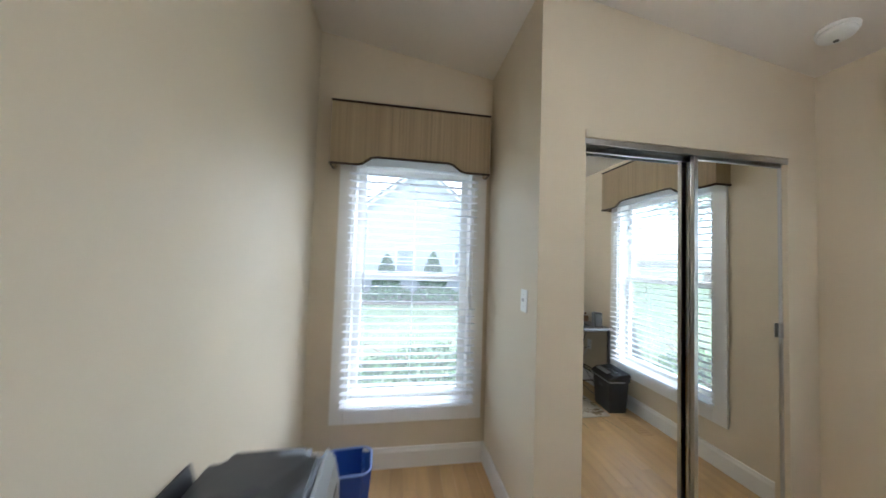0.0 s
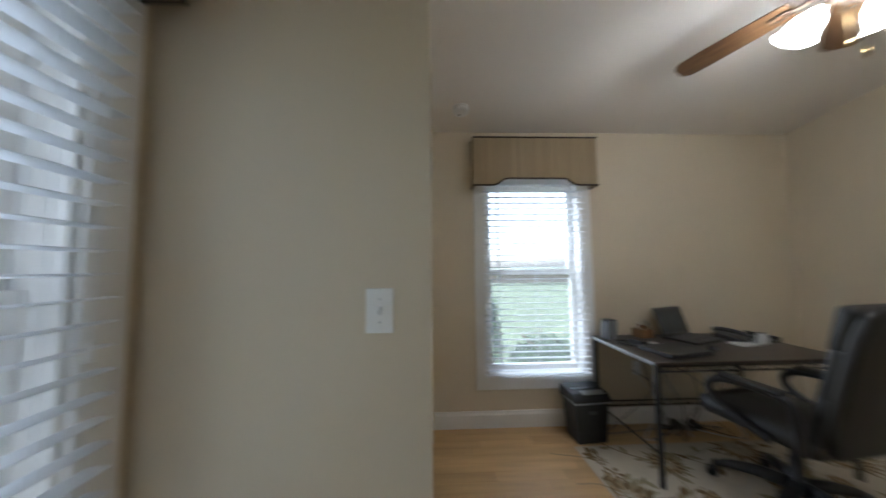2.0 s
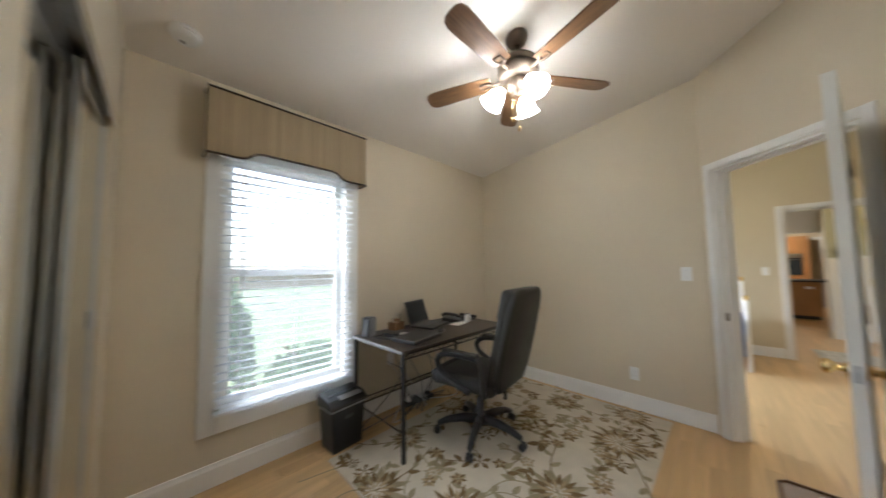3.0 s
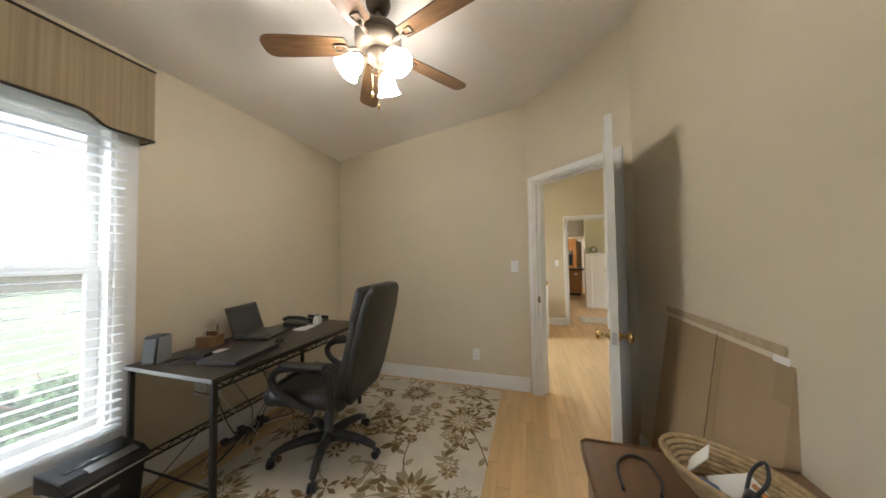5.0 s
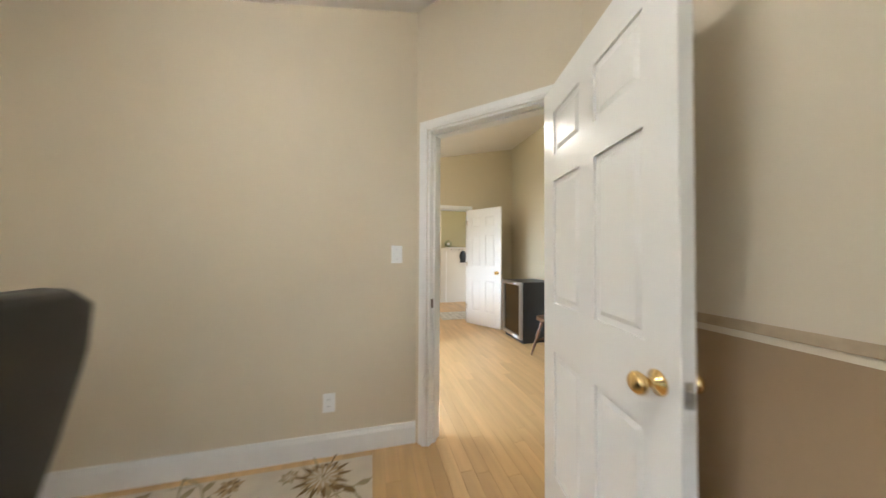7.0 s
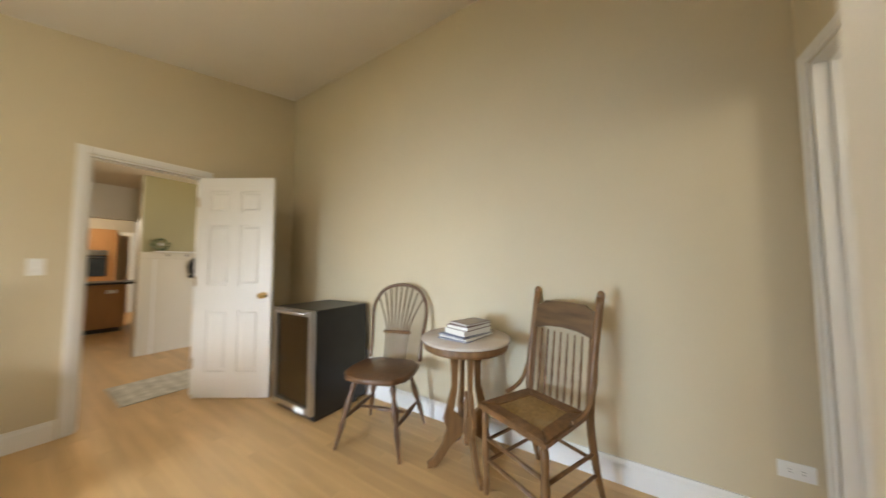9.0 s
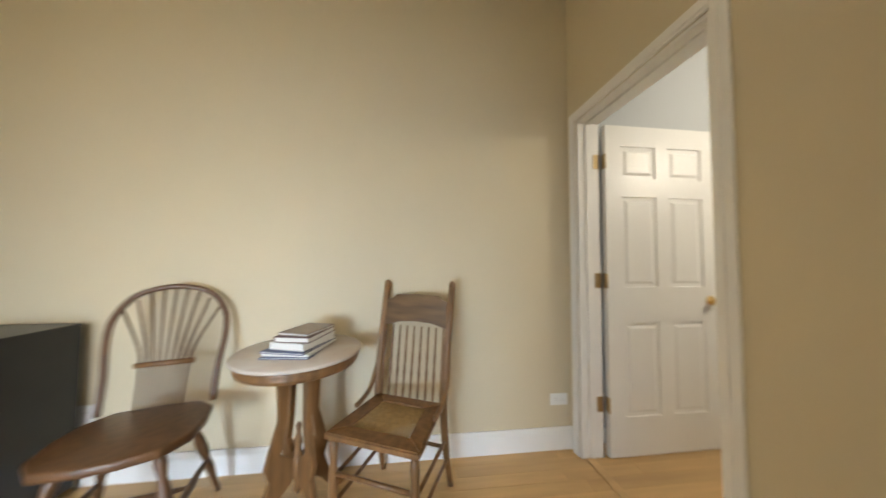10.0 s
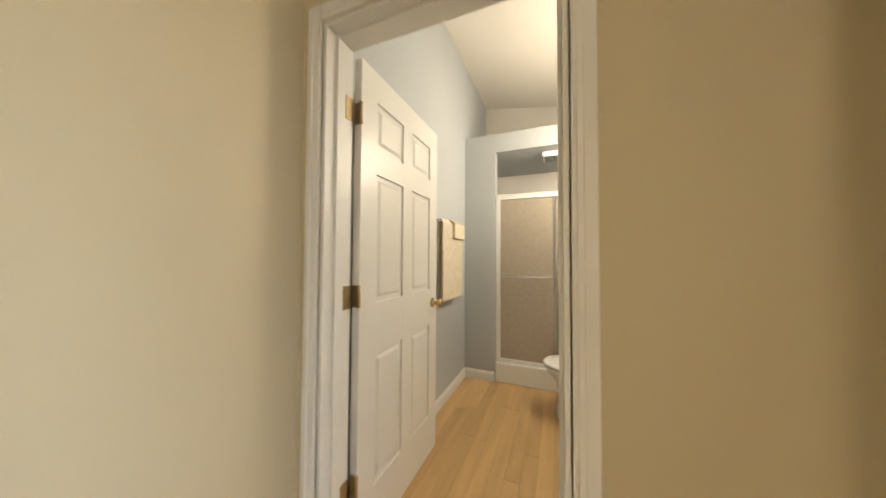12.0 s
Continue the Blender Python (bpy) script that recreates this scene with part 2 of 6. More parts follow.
def prism(outline, axis, a, b, bev=0.0, bm=None):
    """A flat outline of (u, v) pairs pushed from a to b along an axis: x takes (y, z), y takes (x, z), z takes (x, y)."""
    bm = bm or bmesh.new()
    put = {"x": lambda u, v, w: (w, u, v), "y": lambda u, v, w: (u, w, v), "z": lambda u, v, w: (u, v, w)}[axis]
    lo = [bm.verts.new(put(u, v, a)) for u, v in outline]
    hi = [bm.verts.new(put(u, v, b)) for u, v in outline]
    n = len(outline)
    faces = [bm.faces.new(lo), bm.faces.new(hi[::-1])]
    for k in range(n):
        faces.append(bm.faces.new((lo[k], lo[(k + 1) % n], hi[(k + 1) % n], hi[k])))
    bmesh.ops.recalc_face_normals(bm, faces=faces)
    if bev:
        edges = list({e for f in faces for e in f.edges if len(e.link_faces) == 2 and e.calc_face_angle(0) > 0.6})
        bmesh.ops.bevel(bm, geom=edges, offset=bev, segments=2, profile=0.6, affect="EDGES")
    return bm


def smooth(bm):
    for f in bm.faces:
        f.smooth = True
    return bm


def curve(points, n=6):
    """A smooth run of points through the given ones."""
    p = [Vector(q) for q in points]
    p = [2 * p[0] - p[1]] + p + [2 * p[-1] - p[-2]]
    out = []
    for i in range(1, len(p) - 2):
        for k in range(n):
            t = k / n
            out.append(0.5 * (2 * p[i] + (p[i + 1] - p[i - 1]) * t + (2 * p[i - 1] - 5 * p[i] + 4 * p[i + 1] - p[i + 2]) * t * t
                              + (3 * p[i] - p[i - 1] - 3 * p[i + 1] + p[i + 2]) * t ** 3))
    return out + [p[-2]]


def mesh_of(name, bm, material):
    me = bpy.data.meshes.new(name)
    bmesh.ops.recalc_face_normals(bm, faces=bm.faces)
    bm.to_mesh(me)
    bm.free()
    me.materials.append(material)
    return me


def part(name, bm, material, parent, label=""):
    ob = new(name, mesh_of(name, bm, material))
    ob.parent = parent
    return tagged(ob, label)


ORIGIN = Vector((0, 0, 0))    # the rooms past the bed are laid out from an origin of their own


def set_at(ob, at, turn):
    ob.matrix_basis = Matrix.Translation(ORIGIN) @ pose(*at, 0, 0, turn)


def thing(name, at, label, category, turn=0.0, group="", kind=""):
    ob = new(name)
    ob.empty_display_size = 0.1
    set_at(ob, at, turn)
    return tagged(ob, label, category, group, kind)


def solid(name, bm, material, label, category, at=(0, 0, 0), turn=0.0, group="", kind=""):
    ob = new(name, mesh_of(name, bm, material))
    set_at(ob, at, turn)
    return tagged(ob, label, category, group, kind)


def structure(name, bm, material, label, category):
    return solid(name, bm, material, label, category, kind="structure")


# ---- plan ----
XW, XE, YS, YN = 0.25, 3.17, -1.55, 2.50        # office inner faces
CX, CY, CD = 1.49, 1.745, 0.10                   # closet corner and wall depth
AC = Vector((0.96, -1.55, 0))                    # where the angled door wall leaves the south wall
AD = Vector((-0.70711, 0.70711, 0))
R2W, R2S, R2N = -1.33, -4.545, -0.463   # second room


def roof(x):
    return 2.55 + 0.15 * (XE - x)


def roof2(x):
    return 3.25 - 0.20 * (x - R2W)


def wall(name, p, q, depth, material, label, openings=(), top=None, z0=0.0):
    """A wall whose inner face runs from p to q and whose body lies to the right of that way; openings: (from, to, low, high) along it."""
    p, q = Vector((*p, 0)), Vector((*q, 0))
    d = (q - p).normalized()
    out = Vector((d.y, -d.x, 0)) * depth
    length = (q - p).length
    top = top or (lambda x: roof(x) + 0.1)
    bm = bmesh.new()

    def piece(a, b, lo, hi):
        vs = []
        for s in (a, b):
            base = p + d * s
            for o in (Vector(), out):
                c = base + o
                vs.append((bm.verts.new((c.x, c.y, lo)), bm.verts.new((c.x, c.y, top(c.x) if hi is None else hi))))
        (a0, a1), (b0, b1), (c0, c1), (d0, d1) = vs
        for f in ((a0, c0, c1, a1), (b0, b1, d1, d0), (a0, a1, b1, b0), (c0, d0, d1, c1), (a1, c1, d1, b1), (a0, b0, d0, c0)):
            bm.faces.new(f)

    s = 0.0
    for a, b, lo, hi in sorted(openings):
        piece(s, a, z0, None)
        if lo > z0:
            piece(a, b, z0, lo)
        piece(a, b, hi, None)
        s = b
    piece(s, length, z0, None)
    return structure(name, bm, material, label, "wall")


W1, W2 = 0.935, 0.858        # window centres: along x on the north wall, along y on the east wall
WH, WZ0, WZ1 = 0.425, 0.42, 2.10
wall("wall_north", (XW - 0.12, YN), (XE + 0.14, YN), -0.14, WALL, "beige painted wall with a tall sash window", [(W1 - WH - XW + 0.12, W1 + WH - XW + 0.12, WZ0, WZ1)])
wall("wall_east", (XE, YN), (XE, R2S), -0.14, WALL, "beige painted wall with a tall sash window beside the desk", [(YN - W2 - WH, YN - W2 + WH, WZ0, WZ1), (YN + 2.35, YN + 4.3, 0.5, 2.2)])
wall("wall_west", (XW, YN), (XW, -0.84), 0.12, WALL, "beige painted wall behind the leaning cardboard box")
wall("wall_south", (AC.x, YS), (XE, YS), 0.12, WALL, "beige painted wall with a switch and an outlet")
OP0, OP1, DH = 0.092, 0.882, 2.055
wall("wall_door", (XW, -0.84), (AC.x, AC.y), 0.13, WALL, "angled beige wall with an open doorway", [(1.004 - OP1, 1.004 - OP0, 0, DH)])
wall("wall_closet_side", (CX, YN), (CX, CY), -CD, WALL, "beige closet side wall with a light switch")
CO0, CO1, CH = 1.725, 2.97, 2.10
wall("wall_closet_front", (CX + CD, CY), (XE, CY), -CD, WALL, "beige wall round the mirrored closet doors", [(CO0 - CX - CD, CO1 - CX - CD, 0, CH)])

top2 = lambda x: roof2(x) + 0.1
BDX0, BDX1 = -1.235, -0.437
wall("wall_second_west", (R2W, R2N), (R2W, R2S), 0.12, WALL2, "straw-coloured wall behind the chairs", top=top2)
wall("wall_second_north", (0.13, R2N), (R2W - 0.12, R2N), 0.14, WALL2, "straw-coloured wall with the bathroom doorway", [(0.13 - BDX1, 0.13 - BDX0, 0, DH)], top=top2)
D2X0, D2X1 = -0.465, 0.23
wall("wall_second_south", (R2W - 0.12, R2S), (XE + 0.14, R2S), 0.12, WALL2, "straw-coloured wall with a doorway to the hall", [(D2X0 - R2W + 0.12, D2X1 - R2W + 0.12, 0, DH)], top=top2)


def slab(name, outline, top, material, label):
    bm = bmesh.new()
    lo = [bm.verts.new((x, y, top(x))) for x, y in outline]
    hi = [bm.verts.new((x, y, top(x) + 0.1)) for x, y in outline]
    bm.faces.new(lo), bm.faces.new(hi[::-1])
    for k in range(len(lo)):
        j = (k + 1) % len(lo)
        bm.faces.new((lo[k], lo[j], hi[j], hi[k]))
    return structure(name, bm, material, label, "ceiling")


slab("ceiling_office", [(XW, YN), (XW, -0.84), (AC.x, AC.y), (XE, YS), (XE, YN)], roof, CEIL, "off-white sloping plaster ceiling")
slab("ceiling_second", [(R2W, R2N), (R2W, R2S), (XE, R2S), (XE, YS - 0.12), (AC.x - 0.05, YS - 0.12), (AC.x - 0.09, AC.y - 0.09), (0.13, -0.89), (0.13, R2N)], roof2, CEIL, "off-white sloping plaster ceiling")

# ---- trim ----
def baseboard(p, q, material=TRIM, h=0.135):
    """A moulded skirting on a wall's inner face from p to q, lying to the left of that way."""
    p, q = Vector((*p, 0)), Vector((*q, 0))
    d = (q - p).normalized()
    n = Vector((-d.y, d.x, 0))
    prof = [(0.0, 0.0), (0.016, 0.0), (0.016, h * 0.78), (0.011, h * 0.9), (0.009, h), (0.0, h)]
    bm = bmesh.new()
    a = [bm.verts.new(p + n * (u + 0.001) + Vector((0, 0, v))) for u, v in prof]
    b = [bm.verts.new(q + n * (u + 0.001) + Vector((0, 0, v))) for u, v in prof]
    bm.faces.new(a), bm.faces.new(b[::-1])
    for k in range(len(a)):
        j = (k + 1) % len(a)
        bm.faces.new((a[k], a[j], b[j], b[k]))
    return structure("baseboard", bm, material, "white moulded wooden baseboard", "baseboard")


for p, q in [((XW, YN), (XW, -0.84)), ((AC.x, YS), (XE, YS)), ((XE, YS), (XE, CY)), ((CX, YN), (XW, YN)),
             ((CX, CY), (CX, YN)), ((R2W, R2N), (R2W, R2S)), ((R2W, R2S), (D2X0 - 0.07, R2S)), ((D2X1 + 0.07, R2S), (XE, R2S)), ((0.13, R2N), (BDX1 + 0.07, R2N))]:
    baseboard(p, q)


def casing(name, m, w, h, depth, both=True):
    """White door lining and casing round an opening w wide; local x along the wall, y into the wall, z up."""
    t = thing(name, (0, 0, 0), "white painted door frame with moulded casing", "door frame", kind="structure")
    t.matrix_basis = m
    for side in ((-1, 1) if both else (-1,)):
        y0 = -0.014 if side < 0 else depth
        for x0, x1, z0, z1 in ((-0.062, -0.004, 0, h + 0.06), (w + 0.004, w + 0.062, 0, h + 0.06), (-0.003, w + 0.003, h + 0.003, h + 0.06)):
            bm = box(x0, y0, z0, x1, y0 + 0.014, z1, 0.004)
            bx(bm, x0 + 0.012, y0 - 0.005, z0 + (0.012 if x1 - x0 > 0.2 else 0), x1 - 0.03 if x1 - x0 < 0.2 else x1, y0 + 0.0, z1 - 0.012, 0.002) if side < 0 else None
            part("casing", bm, TRIM, t)
    for x0, x1, z0, z1 in ((-0.004, 0.014, 0, h), (w - 0.014, w + 0.004, 0, h), (0.014, w - 0.014, h - 0.014, h + 0.003)):
        part("jamb", box(x0, 0.0, z0, x1, depth, z1), TRIM, t)
    for x0, x1, z0, z1 in ((0.014, 0.026, 0, h - 0.014), (w - 0.026, w - 0.014, 0, h - 0.014), (0.026, w - 0.026, h - 0.026, h - 0.014)):
        part("stop", box(x0, 0.045, z0, x1, 0.075, z1, 0.002), TRIM, t)
    return t


def six_panel(name, w, hinge, angle, label, mirror=1, h=2.03, knob=BRASS):
    """A six-panel door: local x runs from the hinge, y through its thickness."""
    t = thing(name, hinge, label, "door", angle)
    rows = [(0.24, 0.80), (1.02, 1.58), (1.70, 1.90)]
    st, mid = 0.11, 0.095
    cols = [(st, w / 2 - mid / 2), (w / 2 + mid / 2, w - st)]
    bm = bmesh.new()
    for x0, x1 in ((0, st), (w / 2 - mid / 2, w / 2 + mid / 2), (w - st, w)):
        bx(bm, x0, -0.0175, 0.008, x1, 0.0175, h)
    for z0, z1 in ((0.008, 0.24), (0.80, 1.02), (1.58, 1.70), (1.90, h)):
        for x0, x1 in cols:
            bx(bm, x0, -0.0174, z0, x1, 0.0174, z1)
    part("frame", bm, DOORW, t)
    for z0, z1 in rows:
        for x0, x1 in cols:
            bm = box(x0, -0.008, z0, x1, 0.008, z1)
            for s in (-1, 1):
                r = bmesh.ops.create_cube(bm, size=1.0)
                bmesh.ops.transform(bm, verts=r["verts"], matrix=Matrix.Translation(((x0 + x1) / 2, s * 0.011, (z0 + z1) / 2)) @ Matrix.Diagonal((x1 - x0 - 0.035, 0.008, z1 - z0 - 0.035, 1)))
                top = [f for f in bm.faces if all(v in r["verts"] for v in f.verts) and abs(f.normal.y * s - 1) < 0.1]
                for f in top:
                    c = f.calc_center_median()
                    for v in f.verts:
                        v.co.x += 0.018 if v.co.x < c.x else -0.018
                        v.co.z += 0.018 if v.co.z < c.z else -0.018
            part("panel", bm, DOORW, t)
    prof = [(0.0, 0.0), (0.031, 0.0), (0.031, 0.004), (0.012, 0.012), (0.011, 0.028), (0.02, 0.036), (0.027, 0.046), (0.027, 0.056), (0.02, 0.064), (0.0, 0.066)]
    for s in (-1, 1):
        part("knob", lathe(prof, 24, at=(w - 0.065, s * 0.0176, 0.93), turn=Matrix.Rotation(-s * math.pi / 2, 4, "X")), knob, t, "polished brass round knob")
    bm = box(w, -0.011, 0.90, w + 0.002, 0.011, 0.96)
    bx(bm, w + 0.002, -0.006, 0.92, w + 0.009, 0.006, 0.94)
    part("latch", bm, STEEL, t, "metal latch plate")
    for z in (0.315, 1.06, 1.80):
        bm = lathe([(0.007, z - 0.045), (0.007, z + 0.045)], 10, at=(-0.006, -mirror * 0.019, 0))
        bx(bm, -0.0025, -0.016, z - 0.044, -0.0005, 0.016, z + 0.044)
        part("hinge", bm, HINGE, t, "dark brass butt hinge")
    return t


fr = casing("door_frame_office", Matrix.Translation(AC + AD * OP1) @ Matrix(((0.70711, -0.70711, 0, 0), (-0.70711, -0.70711, 0, 0), (0, 0, 1, 0), (0, 0, 0, 1))), OP1 - OP0, DH, 0.13)
part("strike", box(OP1 - OP0 - 0.0165, 0.018, 0.885, OP1 - OP0 - 0.0145, 0.043, 0.945), BRONZE, fr, "dark metal strike plate")
for z in (0.315, 1.06, 1.80):
    part("hinge_leaf", box(0.0140, 0.008, z - 0.045, 0.0165, 0.034, z + 0.045, 0.001), HINGE, fr, "dark brass hinge leaf")
six_panel("door_office", 0.772, (0.397, -0.912, 0), 77.6, "white six-panel door standing wide open", mirror=-1)
fb = casing("door_frame_bath", Matrix.Translation((BDX0, R2N, 0)), BDX1 - BDX0, DH, 0.14)
for z in (0.315, 1.06, 1.80):
    part("hinge_leaf", box(0.0140, 0.100, z - 0.045, 0.0180, 0.137, z + 0.045, 0.001), HINGE, fb, "dark brass hinge leaf")
six_panel("door_bath", BDX1 - BDX0 - 0.018, (BDX0 + 0.0205, R2N + 0.165, 0), 90.5, "white six-panel door open into the bathroom", mirror=1)
casing("door_frame_hall", Matrix.Translation((D2X1, R2S, 0)) @ Matrix.Rotation(math.pi, 4, "Z"), D2X1 - D2X0, DH, 0.12)
six_panel("door_hall", 0.70, (D2X0 + 0.03, R2S + 0.04, 0), 122, "white six-panel door open beside the small fridge")

# oak strip under the bathroom door
structure("trim_threshold", box(BDX0 + 0.02, R2N + 0.02, 0.0045, BDX1 - 0.02, R2N + 0.065, 0.010, 0.002), FLOORW, "oak threshold strip in the bathroom doorway", "threshold")

# ---- floor ----
floor = structure("floor", box(-4.0, -13.0, -0.12, 3.31, 2.64, -0.008), FLOORGAP, "honey-coloured strip wood floor", "floor")

# ---- windows with blinds ----
def sash_window(name, m):
    """Local x along the wall to the right as seen from inside, y outwards, z up; the origin lies at the opening's middle on the inner face."""
    t = thing(name, (0, 0, 0), "white double-hung window with wide casing", "window", kind="structure")
    t.matrix_basis = m
    c = 0.095
    for x0, x1, z0, z1 in ((-WH - c, -WH - 0.002, WZ0 - 0.11, WZ1 + c), (WH + 0.002, WH + c, WZ0 - 0.11, WZ1 + c), (-WH - 0.001, WH + 0.001, WZ1 + 0.001, WZ1 + c), (-WH - 0.001, WH + 0.001, WZ0 - 0.11, WZ0 - 0.001)):
        bm = box(x0, -0.02, z0, x1, -0.0005, z1, 0.004)
        part("casing", bm, TRIM, t)
    for x0, x1, z0, z1 in ((-WH, -WH + 0.016, WZ0, WZ1), (WH - 0.016, WH, WZ0, WZ1), (-WH + 0.016, WH - 0.016, WZ1 - 0.016, WZ1), (-WH + 0.016, WH - 0.016, WZ0, WZ0 + 0.02)):
        part("jamb", box(x0, -0.004, z0, x1, 0.14, z1), TRIM, t)
    mid = 1.29
    a = WH - 0.017
    for z0, z1, y in ((WZ0 + 0.021, mid + 0.02, 0.085), (mid - 0.02, WZ1 - 0.017, 0.115)):
        sash = thing("sash", (0, 0, 0), "white sash", "")
        sash.parent = t
        for x0, x1, p, q in ((-a, -a + 0.05, z0, z1), (a - 0.05, a, z0, z1), (-a + 0.05, a - 0.05, z0, z0 + 0.05), (-a + 0.05, a - 0.05, z1 - 0.04, z1)):
            part("rail", box(x0, y - 0.014, p, x1, y + 0.014, q, 0.003), TRIM, sash)
        pane = part("pane", box(-a + 0.045, y - 0.002, z0 + 0.045, a - 0.045, y + 0.002, z1 - 0.035), GLASS, sash)
        pane.visible_shadow = False
    part("lock", box(-0.035, 0.055, mid + 0.018, 0.035, 0.085, mid + 0.03, 0.004), PLATE, t)
    part("sill", box(-WH - 0.1, 0.13, WZ0 - 0.05, WH + 0.1, 0.18, WZ0 - 0.001), TRIM, t)
    return t


def blind(name, m):
    t = thing(name, (0, 0, 0), "white two-inch slatted blind lowered with open slats", "window blind")
    t.matrix_basis = m
    w = 0.447
    part("headrail", box(-w, -0.082, WZ1 - 0.05, w, -0.032, WZ1 + 0.01, 0.003), SLATM, t)
    prof = [(-0.025, -0.0015), (-0.012, 0.0008), (0.0, 0.0016), (0.012, 0.0008), (0.025, -0.0015), (0.025, 0.0006), (0.012, 0.0030), (0.0, 0.0038), (-0.012, 0.0030), (-0.025, 0.0006)]
    slat = mesh_of("slat", prism(prof, "x", -w, w), SLATM)
    z, k = WZ0 + 0.06, 0
    while z < WZ1 - 0.055:
        ob = new("slat", slat)
        ob.parent = t
        ob.matrix_basis = pose(0, -0.055, z, -3 + 1.5 * math.sin(k * 1.7), 0, 0.12 * math.sin(k * 2.3))
        z, k = z + 0.0505, k + 1
    part("bottom_rail", box(-w, -0.08, WZ0 + 0.012, w, -0.03, WZ0 + 0.03, 0.004), SLATM, t)
    for x in (-w * 0.72, 0.0, w * 0.72):
        for y in (-0.0815, -0.0285):
            part("ladder_cord", tube([(x, y, WZ0 + 0.04), (x, y, WZ1 - 0.05)], 0.0011, 5), SLATM, t)
    part("wand", tube([(-w + 0.12, -0.09, 1.22), (-w + 0.115, -0.086, WZ1 - 0.03)], 0.0045, 8), SLATM, t, "clear plastic tilt wand")
    part("pull_cord", tube(curve([(w - 0.06, -0.088, 1.20), (w - 0.058, -0.089, 1.6), (w - 0.055, -0.086, WZ1 - 0.03)]), 0.0016, 6), SLATM, t)
    part("tassel", lathe([(0.003, 0.03), (0.008, 0.0), (0.006, -0.012)], 10, at=(w - 0.06, -0.088, 1.18)), SLATM, t)
    return t


def valance(name, m, off=0.0):
    """A padded cornice with a shaped lower edge and dark piping."""
    t = thing(name, (0, 0, 0), "tan striped fabric cornice valance with dark piping", "valance")
    t.matrix_basis = m @ Matrix.Translation((off, 0, 0))
    a, zt, zb, d = 0.535, 2.45, 2.035, 0.125
    low = [(-a, zb), (-a + 0.17, zb + 0.0)]
    arc = [(-a + 0.205, zb + 0.008), (-a + 0.235, zb + 0.03), (-a + 0.262, zb + 0.05), (-a + 0.30, zb + 0.057)]
    edge = low + arc + [(-x, z) for x, z in arc[::-1]] + [(a - 0.17, zb), (a, zb)]
    part("front", prism(edge + [(a, zt), (-a, zt)], "y", -d, -d + 0.02), FABRIC, t)
    for x in (-a, a - 0.02):
        part("side", box(x, -d + 0.02, zb, x + 0.02, -0.002, zt), FABRIC, t)
    part("top", box(-a + 0.02, -d + 0.02, zt - 0.02, a - 0.02, -0.002, zt), FABRIC, t)
    part("bottom_piping", tube([(-a, -0.004, zb)] + [(x, -d, z) for x, z in edge] + [(a, -0.004, zb)], 0.0075, 8), PIPING, t, "dark brown corded piping")
    part("top_piping", tube([(-a, -0.004, zt), (-a, -d, zt), (a, -d, zt), (a, -0.004, zt)], 0.0075, 8), PIPING, t, "dark brown corded piping")
    return t


M1 = Matrix.Translation((W1, YN, 0))
M2 = Matrix.Translation((XE, W2, 0)) @ Matrix.Rotation(-math.pi / 2, 4, "Z")
for k, (m, off) in enumerate(((M1, -0.03), (M2, 0.0))):
    sash_window(f"window_{k + 1}", m)
    blind("window_blind", m)
    valance("valance", m, off)

# ---- mirrored closet doors ----
def mirror_door(x0, x1, y, label, pull):
    t = thing("mirror_door", (x0, y, 0.02), label, "closet door")
    w, h, f = x1 - x0, CH - 0.075, 0.024
    f2 = 0.007 if pull else f
    for a, b, c, d in ((0, f, 0, h), (w - f2, w, 0, h), (f, w - f2, 0, 0.03), (f, w - f2, h - 0.03, h)):
        part("frame", box(a, -0.011, c, b, 0.011, d, 0.002), STEEL, t, "brushed aluminium frame")
    part("mirror", box(f - 0.002, -0.003, 0.028, w - f2 + 0.002, 0.003, h - 0.028), MIRROR, t, "clear silvered mirror")
    if pull:
        bm = box(w - 0.032, -0.016, 1.04, w - 0.004, -0.0112, 1.12, 0.003)
        part("finger_pull", bm, STEEL, t, "metal finger pull")
    for k in (0.03, w - 0.03):
        part("roller", lathe([(0.012, 0.0), (0.012, 0.008)], 14, at=(k, 0.0, h + 0.012), turn=Matrix.Rotation(math.pi / 2, 4, "X")), BLACK, t)
    return t


mirror_door(CO0 + 0.004, CO0 + 0.70, CY + 0.074, "sliding mirror closet door behind the other one", False)
mirror_door(CO0 + 0.662, CO1 - 0.004, CY + 0.036, "sliding mirror closet door with a finger pull", True)
t = thing("closet_track", (CO0, CY, 0), "aluminium sliding track with white fascia over the closet", "closet track", kind="structure")
L = CO1 - CO0
part("fascia", box(0.0, -0.006, CH - 0.04, L, 0.006, CH - 0.001, 0.002), WALL, t, "painted fascia board")
part("track_front", box(0.0, 0.0, CH - 0.072, L, 0.004, CH - 0.041, 0.001), STEEL, t, "aluminium track front")
part("track", box(0.0, 0.008, CH - 0.026, L, 0.095, CH - 0.004), STEEL, t)
part("track_lip", box(0.0, 0.055, CH - 0.06, L, 0.058, CH - 0.026), STEEL, t)
part("bottom_track", box(0.0, 0.02, 0.0, L, 0.09, 0.008, 0.002), STEEL, t)
for x0, x1 in ((-0.0, 0.006), (L - 0.006, L)):
    part("side_jamb", box(x0, -0.0, 0.0, x1, 0.1, CH - 0.073), WALL, t)

